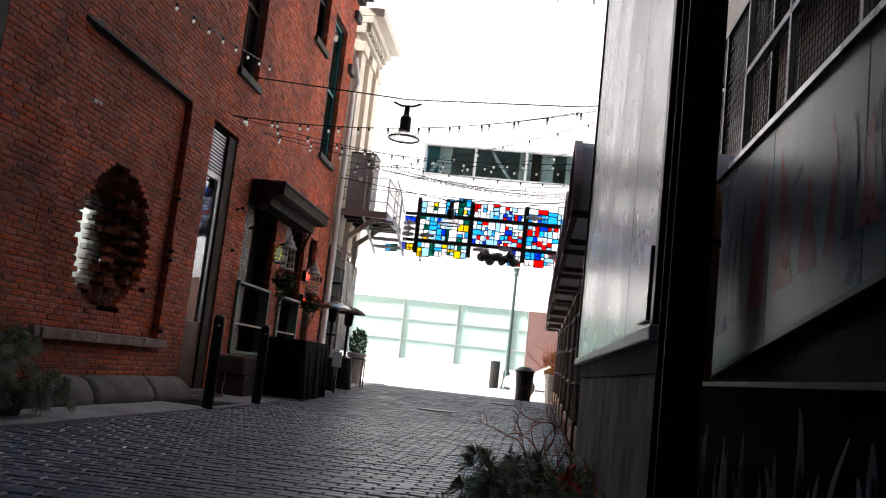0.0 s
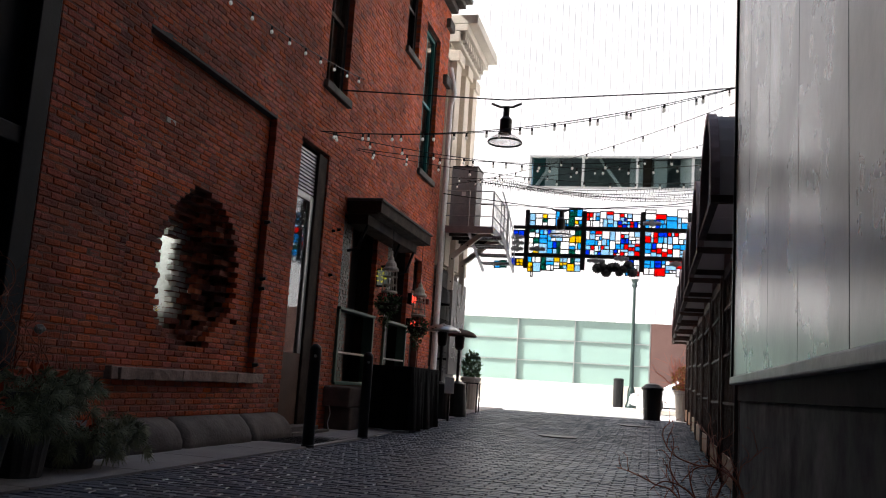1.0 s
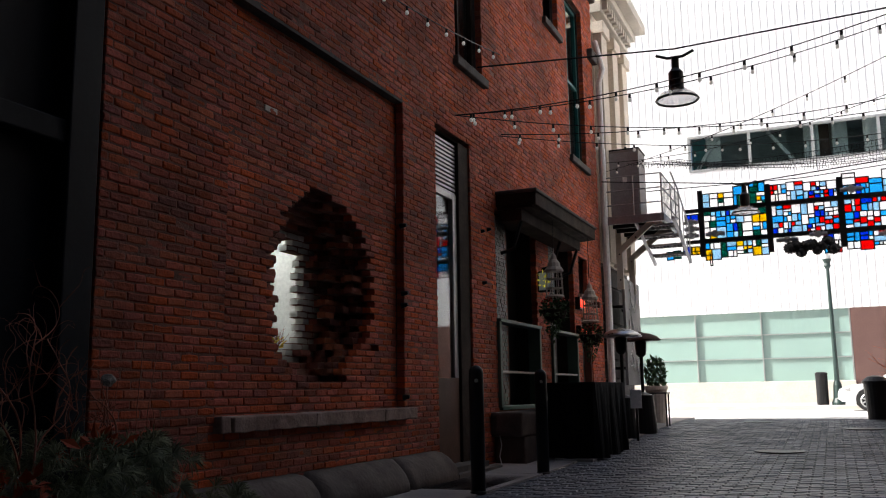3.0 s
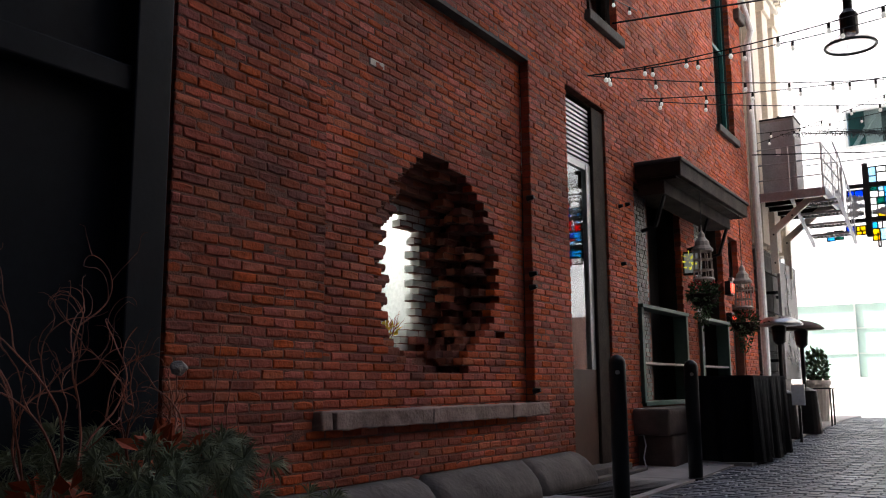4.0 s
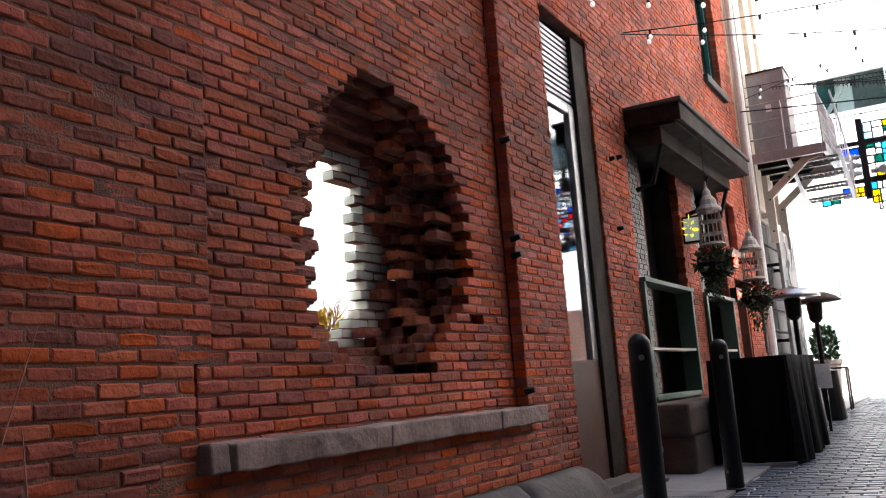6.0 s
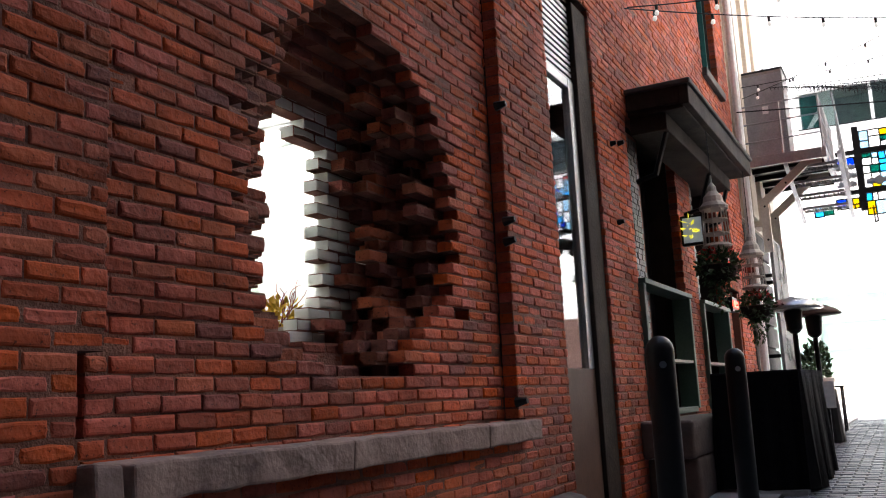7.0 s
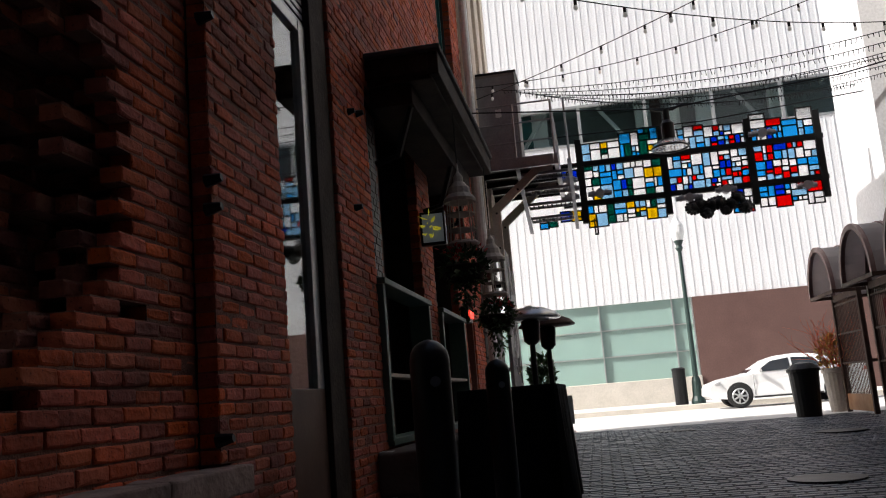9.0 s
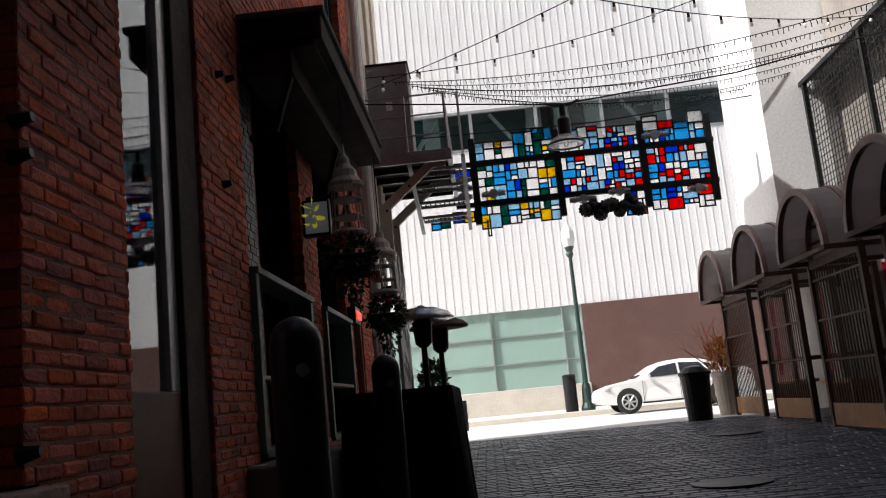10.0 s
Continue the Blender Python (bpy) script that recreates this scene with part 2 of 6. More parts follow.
def tube(bm, pts, r, seg=6, r2=None):
    """A round bar through the points, tapering from r to r2."""
    pts = [Vector(p) for p in pts]
    r2 = r if r2 is None else r2
    rings = []
    for i, p in enumerate(pts):
        d = (pts[min(i + 1, len(pts) - 1)] - pts[max(i - 1, 0)]).normalized()
        a = d.orthogonal().normalized() if i == 0 else (rings_a - d * rings_a.dot(d)).normalized()
        rings_a = a
        b = d.cross(a)
        rr = r + (r2 - r) * i / max(1, len(pts) - 1)
        rings.append([bm.verts.new(p + (a * math.cos(2 * math.pi * k / seg) + b * math.sin(2 * math.pi * k / seg)) * rr) for k in range(seg)])
    for r0, r1 in zip(rings, rings[1:]):
        for k in range(seg):
            bm.faces.new((r0[k], r0[(k + 1) % seg], r1[(k + 1) % seg], r1[k]))
    bm.faces.new(rings[0][::-1])
    bm.faces.new(rings[-1])
    return bm


def lathe(bm, cx, cy, prof, seg=20):
    """A turned shape round the vertical through (cx, cy); prof is (radius, z) from below to above."""
    rings = []
    for r, z in prof:
        rings.append([bm.verts.new((cx + r * math.cos(2 * math.pi * k / seg), cy + r * math.sin(2 * math.pi * k / seg), z)) for k in range(seg)])
    for r0, r1 in zip(rings, rings[1:]):
        for k in range(seg):
            bm.faces.new((r0[k], r0[(k + 1) % seg], r1[(k + 1) % seg], r1[k]))
    bm.faces.new(rings[0][::-1])
    bm.faces.new(rings[-1])
    return bm


def mesh_of(name, verts, faces, material):
    me = bpy.data.meshes.new(name)
    me.from_pydata(verts, [], faces)
    me.materials.append(material)
    return me


RNG = random.Random(7)
CH, BL, JT, JB = 0.069, 0.208, 0.0045, 0.0075


def wavy(y, z):
    """How far a course strays from level."""
    return 0.005 * noise.noise((y * 1.1, z * 3.0, 0.3)) + 0.003 * noise.noise((y * 4.0, z * 9.0, 5.0))


def brick_verts(x, y0, y1, z0, z1, depth, cham=0.007, rough=0.0045):
    """A worn brick whose face looks to +x: a rounded, uneven front edge with chipped corners; plain where it is high up or far along."""
    tilt, up = RNG.uniform(-0.012, 0.012), RNG.uniform(-0.0015, 0.0015)
    yc, zc = (y0 + y1) / 2, (z0 + z1) / 2
    fx = x + RNG.uniform(-rough, rough)
    fine = y0 < 15.2 and z0 < 5.3
    u = [(-1, -1), (0, -1), (1, -1), (1, 0), (1, 1), (0, 1), (-1, 1), (-1, 0)] if fine else [(-1, -1), (1, -1), (1, 1), (-1, 1)]
    n = len(u)
    bite = [RNG.uniform(-0.0025, 0.004) + (0.0035 if fine and k % 2 == 0 else 0) for k in range(n)]
    if fine and RNG.random() < 0.2:
        bite[RNG.randrange(n)] += RNG.uniform(0.006, 0.014)
    cham *= RNG.uniform(0.7, 1.5)
    rings = ((fx, 1.5, 1.2), (fx - cham * 0.45, 0.55, 1.0), (fx - cham * 1.5, 0.0, 0.4), (x - depth, 0.0, 0.0)) if fine else ((fx, 1.0, 1.0), (fx - cham, 0.0, 0.3), (x - depth, 0.0, 0.0))
    v, f = [], []
    for rx, inset, wear in rings:
        for k, (a, b) in enumerate(u):
            d = cham * inset + bite[k] * wear
            py, pz = yc + a * ((y1 - y0) / 2 - d), zc + b * ((z1 - z0) / 2 - d)
            bump = RNG.uniform(-0.0018, 0.0018) if rx == fx else 0.0
            v.append((rx + bump, py, pz + (py - yc) * tilt + up + wavy(py, z0)))
    f.append(tuple(range(n)))
    for r in range(len(rings) - 1):
        f += [((r + 1) * n + k, (r + 1) * n + (k + 1) % n, r * n + (k + 1) % n, r * n + k) for k in range(n)]
    return v, f


def minus(spans, a, b):
    out = []
    for s, e in spans:
        if b <= s or a >= e:
            out.append((s, e))
        else:
            if a > s:
                out.append((s, a))
            if b < e:
                out.append((b, e))
    return out


def courses(x, y0, y1, z0, z1, openings, depth=0.1, hole=None, phase=0):
    """Bricks (as boxes) and mortar strips of a wall face at x. openings: (y0, y1, z0, z1). hole(z): an opening whose edge follows whole bricks."""
    bricks, strips = [], []
    k0, k1 = int(math.floor(z0 / CH + 0.01)), int(math.ceil(z1 / CH - 0.01))
    for k in range(k0, k1):
        a, b = max(z0, k * CH), min(z1, (k + 1) * CH)
        if b - a < 0.02:
            continue
        zc = (a + b) / 2
        spans = [(y0, y1)]
        for o in openings:
            if o[2] < zc < o[3]:
                spans = minus(spans, o[0], o[1])
        hl = hole(zc) if hole else None
        off = ((k + phase) % 2) * BL / 2 + (0.03 if k % 5 == 0 else 0)
        for s, e in spans:
            n0, n1 = int(math.floor((s - off) / BL)), int(math.ceil((e - off) / BL))
            run = None
            for n in range(n0, n1):
                c, d = max(s, off + n * BL), min(e, off + (n + 1) * BL)
                if d - c < 0.025:
                    continue
                cut = hl and hl[0] < (c + d) / 2 < hl[1]
                if hole and not cut and any(abs((c + d) / 2 - my) < BL / 2 and abs(zc - mz) < CH / 2 for my, mz in MISSING):
                    cut = True
                if cut:
                    if run:
                        strips.append((run[0] + 0.006, run[1] - 0.012, a, b))
                        run = None
                    continue
                run = (c if run is None else run[0], d)
                bricks.append((c + JT / 2 * (c > s), d - JT / 2 * (d < e), a + JB / 2, b - JB / 2))
            if run:
                strips.append((run[0] + 0.006, run[1] - 0.006, a, b))
    return bricks, strips


MISSING = [(10.94, 1.2), (11.2, 1.5), (11.62, 1.9), (11.66, 1.55), (11.75, 2.05)]


def lay(name, x, spec, depth, material, parent, mortar_in=0.0065, cham=0.0055):
    """Lays bricks and mortar as two joined meshes under the parent."""
    bricks, strips = spec
    V, F = [], []
    for y0, y1, z0, z1 in bricks:
        v, f = brick_verts(x + RNG.uniform(-0.003, 0.003), y0, y1, z0, z1, depth, cham)
        n = len(V)
        V += v
        F += [tuple(i + n for i in q) for q in f]
    b = new(name, mesh_of(name, V, F, material))
    tagged(b, kind="stuff")
    b.parent = parent
    V, F = [], []
    for y0, y1, z0, z1 in strips:
        n = len(V)
        a, c = x - mortar_in, x - depth - 0.002
        V += [(a, y0, z0), (a, y1, z0), (a, y1, z1), (a, y0, z1), (c, y0, z0), (c, y1, z0), (c, y1, z1), (c, y0, z1)]
        F += [tuple(i + n for i in q) for q in ((0, 1, 2, 3), (4, 5, 1, 0), (5, 6, 2, 1), (6, 7, 3, 2), (7, 4, 0, 3), (7, 6, 5, 4))]
    m = new("mortar", mesh_of("mortar", V, F, MORTAR))
    m.parent = parent
    return b


# ---- ground: one sheet that rises towards the street ----
def rise(y):
    t = min(1, max(0, (y - 12.5) / 13.5))
    return 0.29 * t * t * (3 - 2 * t)


bm = bmesh.new()
ys = [-600, -60, -12, 0, 10] + [12.5 + i * 0.9 for i in range(17)] + [60, 600]
xs = [-600, -40, 40, 600]
grid = [[bm.verts.new((x, y, rise(y) - 0.03)) for x in xs] for y in ys]
for r0, r1 in zip(grid, grid[1:]):
    for i in range(3):
        bm.faces.new((r0[i], r0[i + 1], r1[i + 1], r1[i]))
ground = setting("ground", bm, SUNLIT_GROUND, "worn asphalt ground and street surface, pale colour standing for bright sunlight", "ground")

# the alley's pavers, laid across the alley
bm = bmesh.new()
# pavers end at 26.4, where the pale ground takes over the sunlit look
ly = [-6, 5, 12.5] + [12.5 + 0.5 * i for i in range(1, 28)] + [26.4]
rows = [[bm.verts.new((x, y, rise(y) + z)) for x, z in ((-4.12, -0.09), (-4.12, -0.008), (3.4, -0.008), (3.4, -0.09))] for y in ly]
for r0, r1 in zip(rows, rows[1:]):
    for i in range(4):
        bm.faces.new((r0[i], r0[(i + 1) % 4], r1[(i + 1) % 4], r1[i]))
bm.faces.new(rows[0])
bm.faces.new(rows[-1])
alley = setting("road", bm, PAVE_JOINT, "dark grey alley surface of worn rectangular clay pavers", "alley")
V, F = [], []
PR = random.Random(3)
PW, PL = 0.125, 0.25
SOLO = []
for r in range(int((26.4 + 6) / PW)):
    y0 = -6 + r * PW
    off = (r % 2) * PL / 2
    for c in range(-1, int(7.4 / PL) + 1):
        x0 = -4.1 + off + c * PL
        x1 = min(x0 + PL - 0.015, 3.3)
        x0 = max(x0, -4.1)
        if x1 - x0 < 0.05 or y0 > 28 and abs(x0) > 9:
            continue
        if 2.8 < y0 < 5.2 and -3 < x0 < 0.2 and x1 - x0 > PL - 0.02:
            SOLO.append((x0, y0))
            continue
        j = lambda: PR.uniform(-0.0016, 0.0016)
        z = rise(y0) + PR.uniform(-0.0035, 0.0035)
        b = y0 + PW - 0.016
        n = len(V)
        V += [(x0 + 0.008, y0 + 0.008, z + j()), (x1 - 0.008, y0 + 0.008, z + j()), (x1 - 0.008, b - 0.008, z + j()), (x0 + 0.008, b - 0.008, z + j()),
              (x0, y0, z - 0.012), (x1, y0, z - 0.012), (x1, b, z - 0.012), (x0, b, z - 0.012)]
        F += [tuple(i + n for i in q) for q in ((0, 1, 2, 3), (4, 5, 1, 0), (5, 6, 2, 1), (6, 7, 3, 2), (7, 4, 0, 3))]
pavers = new("pavers", mesh_of("pavers", V, F, PAVER))
pavers.parent = alley
tagged(pavers, kind="stuff")

# pavement strip along the brick building, with joints
bm = bmesh.new()
y = -4.0
while y < 26.5:
    e = y + 1.5
    box(bm, -5.3, -4.125, y, e - 0.012, -0.1, 0.012)
    y = e
for v in bm.verts:
    v.co.z += rise(v.co.y)
setting("pavement", bm, CONCRETE, "pale concrete pavement strip along the brick wall", "pavement")

# ---- brick building ----
W, WR = -5.2, -5.305
DOOR = (13.27, 14.46, 0.1, 4.52)
SHOP1, SHOP2 = (15.45, 17.45, 0.3, 3.8), (18.2, 19.85, 0.3, 3.8)
SIDE = (20.35, 21.15, 0.1, 2.45)
REDWIN = (20.3, 20.95, 2.95, 3.75)
UP1, UP2, UP3, UP4 = (14.0, 15.05, 5.72, 8.4), (16.3, 17.2, 8.9, 10.3), (18.4, 19.4, 8.05, 10.3), (20.0, 21.3, 5.75, 9.3)
OPEN = [DOOR, SHOP1, SHOP2, SIDE, REDWIN, UP1, UP2, UP3, UP4, (8.95, 12.3, 0.88, 4.53), (8.86, 12.4, 0.76, 0.88), (8.84, 8.95, 1.0, 1.25)]
wall = tagged(new("wall_west"), "weathered red brick building wall with dark mortar", "wall", kind="structure")
spec = courses(W, 7.52, 22.2, 0.0, 10.45, OPEN)
near = ([b for b in spec[0]], spec[1])
lay("bricks", W, near, 0.1, BRICK, wall)

ZL = [1.17, 1.3, 1.45, 1.7, 2.1, 2.4, 2.6, 2.8, 2.95, 3.08]
FL = [10.4, 10.02, 9.85, 9.76, 9.7, 9.7, 9.85, 10.0, 10.17, 10.32]
FR = [10.75, 11.0, 11.35, 11.65, 11.7, 11.66, 11.6, 11.45, 11.2, 10.72]
BZ = [1.4, 1.6, 1.9, 2.3, 2.68]
BLFT = [10.64, 10.57, 10.52, 10.51, 10.58]
BRGT = [10.72, 10.98, 11.13, 11.13, 10.92]


def outline(t):
    """The hole's edges at a depth t from the front (0) to the room (1)."""
    def f(z):
        zb, zt = 1.15 + (1.38 - 1.15) * t, 3.1 + (2.7 - 3.1) * t
        if not zb < z < zt:
            return None
        u = (z - zb) / (zt - zb)
        zf, zi = 1.17 + u * (3.08 - 1.17), 1.4 + u * (2.68 - 1.4)
        l0, r0 = np.interp(zf, ZL, FL), np.interp(zf, ZL, FR)
        l1, r1 = np.interp(zi, BZ, BLFT), np.interp(zi, BZ, BRGT)
        k = int(z / CH)
        q = random.Random(k * 31 + round(t * 5) * 7)
        e = 0.05 if t < 0.1 else 0.1
        pocket = 0.22 if 0.1 < t < 0.9 and random.Random(k * 17 + round(t * 5)).random() < 0.5 else 0.0
        return l0 + (l1 - l0) * t + q.uniform(-e, e) * 0.6 - (0.16 if t > 0.95 else 0), r0 + (r1 - r0) * t + q.uniform(-e, e * 0.6) + pocket
    return f


recess = tagged(new("wall_recess"), "recessed red brick panel with a jagged hole broken through", "wall", kind="structure")
spec = courses(WR, 8.95, 12.3, 0.8, 4.53, [], hole=outline(0))
SINGLE = [b for b in spec[0] if abs(b[1] - b[0] - BL + JT) < 0.002 and abs(b[3] - b[2] - CH + JB) < 0.002 and 0.9 < b[2] < 2.75 and b[1] < 11.9][:300]
lay("bricks", WR, ([b for b in spec[0] if b not in SINGLE], spec[1]), 0.1, BRICK, recess)
# a pale spare brick stands in the panel
tagged(part("pale_brick", boxes((WR - 0.02, WR + 0.006, 9.6, 9.8, 3.665, 3.725), bevel=0.006), LIMESTONE, recess), "pale grey replacement brick")
# middle layers get the darkened brick, so shade inside the hole is coloured in
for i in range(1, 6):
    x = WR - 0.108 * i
    lay("bricks", x, courses(x, 9.2, 12.2, 0.95, 3.4, [], hole=outline(i / 5), phase=i), 0.1, BRICK_WHITE if i == 5 else BRICK_SHADED, recess)
# reveals of the recess and its stone sill
lintel = tagged(part("trim", boxes((WR - 0.1, W - 0.004, 8.95, 12.3, 4.53, 4.6)), DARKSTONE), "dark stone lintel over the recessed panel", "lintel", kind="structure")
sill = thing("window_sill", "worn sandstone sill under the recessed brick panel", "sill", -5.15, 10.6, 0.76)
for a, b in ((8.84, 8.95), (8.97, 10.22), (10.225, 11.62), (11.63, 12.42)):
    bm = bmesh.new()
    box(bm, WR, W + 0.1 - (0.02 if b < 9 else 0), a, b, 0.755, 0.885, 0.012)
    bmesh.ops.subdivide_edges(bm, edges=[e for e in bm.edges if e.calc_length() > 0.2], cuts=8)
    for v in bm.verts:
        v.co += noise.noise_vector(v.co * 7) * 0.013
        if v.co.z < 0.8:
            v.co.z += 0.03 * max(0, noise.noise((v.co.y * 2.7, 0.5, 0.1)))
    part("stone", bm, SILL, sill)

# rough stone footing with a sloped top
footing = thing("stone_plinth", "rough rounded stone plinth at the foot of the brick wall", "plinth", -5.1, 11, 0)
SECT = [(-5.21, -0.02), (-4.9, -0.02), (-4.91, 0.1), (-4.95, 0.2), (-5.03, 0.29), (-5.12, 0.34), (-5.21, 0.35)]
for a, e in ((8.2, 10.1), (10.115, 11.9), (11.91, 13.2)):
    bm = bmesh.new()
    n = 26
    rows = []
    for i in range(n + 1):
        y = a + (e - a) * i / n
        k = 1 - 0.25 * max(0, 1 - min(i, n - i) / 1.5) ** 2
        row = []
        for x, z in SECT:
            p = Vector((-5.21 + (x + 5.21) * k, y, z * (0.5 + 0.5 * k)))
            row.append(bm.verts.new(p + (noise.noise_vector(p * 3.0) * 0.025 + noise.noise_vector(p * 11.0) * 0.008) * (x > -5.2)))
        rows.append(row)
    for r0, r1 in zip(rows, rows[1:]):
        for i in range(7):
            bm.faces.new((r0[i], r0[(i + 1) % 7], r1[(i + 1) % 7], r1[i]))
    bm.faces.new(rows[0])
    bm.faces.new(rows[-1])
    part("stone", bm, PLINTH, footing, smooth=True)

# inner walls, upper and back of the building
setting("wall_inner", boxes((-5.95, -5.4, 7.4, 8.95, 0, 10.4), (-5.95, -5.41, 8.95, 12.3, 3.35, 10.4), (-5.95, -5.41, 8.95, 9.25, 0, 3.35), (-5.95, -5.41, 12.15, 13.2, 0, 3.35), (-5.95, -5.41, 9.25, 12.15, 0, 0.98),
                            (-5.95, -5.6, 13.2, 22.2, 4.6, 5.6)), DARKSTONE, "unseen rough core of the brick wall", "wall")
setting("wall_back", boxes((-16, -5.9, 22.05, 22.2, 0, 10.4), (-16, -5.3, 7.3, 7.45, 0, 10.4), (-16.2, -16, 7.3, 22.2, 0, 10.4), (-16, -5.32, 7.3, 22.2, 10.3, 10.4)), DARKSTONE, "plain dark back walls closing the brick building", "wall")
# shallow rooms behind the windows
setting("wall_shops", boxes((-6.6, -6.5, 13.2, 22.05, 0, 10.3), (-6.5, -5.31, 14.75, 14.85, 0, 5.6), (-6.5, -5.31, 17.75, 17.85, 0, 4.6), (-6.5, -5.31, 20.0, 20.1, 0, 4.6)), DARKSTONE, "dark shop interior walls behind the windows", "wall")

# gallery room behind the hole
room = setting("wall_gallery", boxes((-11, -10.9, 8.4, 14, 0.2, 3.7), (-11, -5.96, 8.3, 8.4, 0.2, 3.7), (-11, -5.96, 14, 14.1, 0.2, 3.7)), WARMROOM, "bright white gallery walls behind the hole", "wall")
setting("floor_gallery", boxes((-11, -5.96, 8.3, 14.1, 0.1, 0.2)), CONCRETE, "grey gallery floor", "floor")
setting("ceiling", boxes((-11, -5.96, 8.3, 14.1, 3.7, 3.8)), WARMROOM, "white gallery ceiling", "ceiling")
for i, yy in enumerate((9.4, 10.9, 12.4, 13.5)):
    l = thing("ceiling_light", "white fluorescent batten on the gallery ceiling", "lamp", -8.2, yy, 3.62, "gallery lights")
    part("housing", boxes((-9.6, -6.8, yy - 0.09, yy + 0.09, 3.64, 3.7)), WHITE, l)
    part("tube", boxes((-9.5, -6.9, yy - 0.06, yy + 0.06, 3.58, 3.64), bevel=0.015), TUBE, l, "glowing white tube")

# ---- dark shopfront next to the brick building ----
shop = tagged(new("wall_dark_shopfront"), "blue-black painted timber shopfront with framed dark panels", "wall", kind="structure")
part("panel", boxes((-5.5, -5.3, -4, 7.3, 0, 9)), DARK, shop)
for yy in (-1.2, 0.9, 3.0, 5.1, 7.2):
    part("post", boxes((-5.3, -5.16, yy, yy + 0.26, 0, 4.9), bevel=0.012), DARK, shop)
for zz in (0.0, 2.72, 4.7):
    for a in (-0.94, 1.16, 3.26, 5.36):
        part("rail", boxes((-5.3, -5.19, a, a + 1.84, zz, zz + (0.35 if zz == 0 else 0.16)), bevel=0.012), DARK, shop)
part("cornice", boxes((-5.3, -5.0, -4, 7.48, 4.9, 5.15), (-5.3, -4.92, -4, 7.5, 5.15, 5.22), bevel=0.01), DARK, shop)

# ---- tall door in the brick wall ----
door = tagged(new("door_1"), "tall narrow glazed door with a louvred grille above", "door", kind="structure")
y0, y1 = DOOR[0], DOOR[1]
part("reveal", boxes((-5.75, W - 0.104, y0 - 0.05, y0, 0.1, 4.52), (-5.75, W - 0.104, y1 + 0.002, y1 + 0.05, 0.1, 4.52), (-5.75, W - 0.1, y0 - 0.05, y1 + 0.05, 4.52, 4.6)), DARKWOOD, door)
XD = -5.28
part("frame", boxes((XD - 0.06, XD + 0.01, y0, y0 + 0.06, 0.14, 3.74), (XD - 0.06, XD + 0.012, y1 - 0.5, y1 - 0.36, 1.24, 3.74), (XD - 0.06, XD + 0.008, y0 + 0.06, y1 - 0.5, 3.66, 3.74), bevel=0.006), ALU, door, "pale metal door frame")
pane = part("pane", boxes((XD - 0.03, XD - 0.02, y0 + 0.06, y1 - 0.5, 1.24, 3.66)), GLASS, door, "clear reflecting glass")
pane.visible_shadow = False
part("kick_panel", boxes((XD - 0.06, XD + 0.014, y0 + 0.06, y1 - 0.36, 0.14, 1.24), bevel=0.01), DOORBROWN, door, "brown lower door panel")
part("jamb", boxes((XD - 0.08, XD + 0.05, y1 - 0.36, y1, 0.14, 4.5), bevel=0.008), DARKWOOD, door, "dark brown door jamb")
for i in range(13):
    z = 3.76 + i * 0.057
    bm = boxes((XD - 0.07, XD, y0, y1 - 0.36, z, z + 0.034))
    for v in bm.verts:
        if v.co.x > XD - 0.03:
            v.co.z -= 0.025
    part("slat", bm, GALV, door)
part("lining", boxes((-5.9, -5.8, y0, y1, 0.14, 4.5)), WARMROOM, door)
part("threshold", boxes((-5.6, -5.0, y0, y1, 0.0, 0.14), (-5.0, -4.9, y0 - 0.1, y1 + 0.25, 0.0, 0.07), bevel=0.01), PLINTH, door, "worn stone step")

# ---- canopy over the shop windows ----
can = thing("canopy", "dark weathered timber canopy over the shop windows", "canopy", -4.9, 17.3, 3.8)
part("slab", boxes((W + 0.003, -4.63, 15.55, 19.1, 3.8, 3.94), bevel=0.012), DARKWOOD, can)
part("fascia", boxes((-4.65, -4.56, 15.5, 19.15, 3.82, 4.02), (W + 0.003, -4.65, 15.5, 15.56, 3.84, 4.02), bevel=0.01), DARKWOOD, can)
part("roof", boxes((W + 0.003, -4.53, 15.46, 19.18, 4.02, 4.07), bevel=0.012), DARKSTONE, can, "thin dark sheet roof")
part("hood", boxes((W + 0.003, -4.82, 15.6, 19.0, 3.62, 3.8), bevel=0.01), DARKWOOD, can)
for yy in (15.7, 17.8, 18.9):
    bm = bmesh.new()
    tube(bm, [(W, yy, 3.15), (-5.0, yy, 3.2), (-4.86, yy, 3.62)], 0.03, 6)
    part("bracket", bm, BLACK, can)

# ---- shop windows with green frames and painted mosaics ----
MOSAIC = mat("mosaic_tile", (0.075, 0.125, 0.09), 0.45, 0, (0.13, 0.085, 0.08), 2.2, 0.2, 40, 0.45)


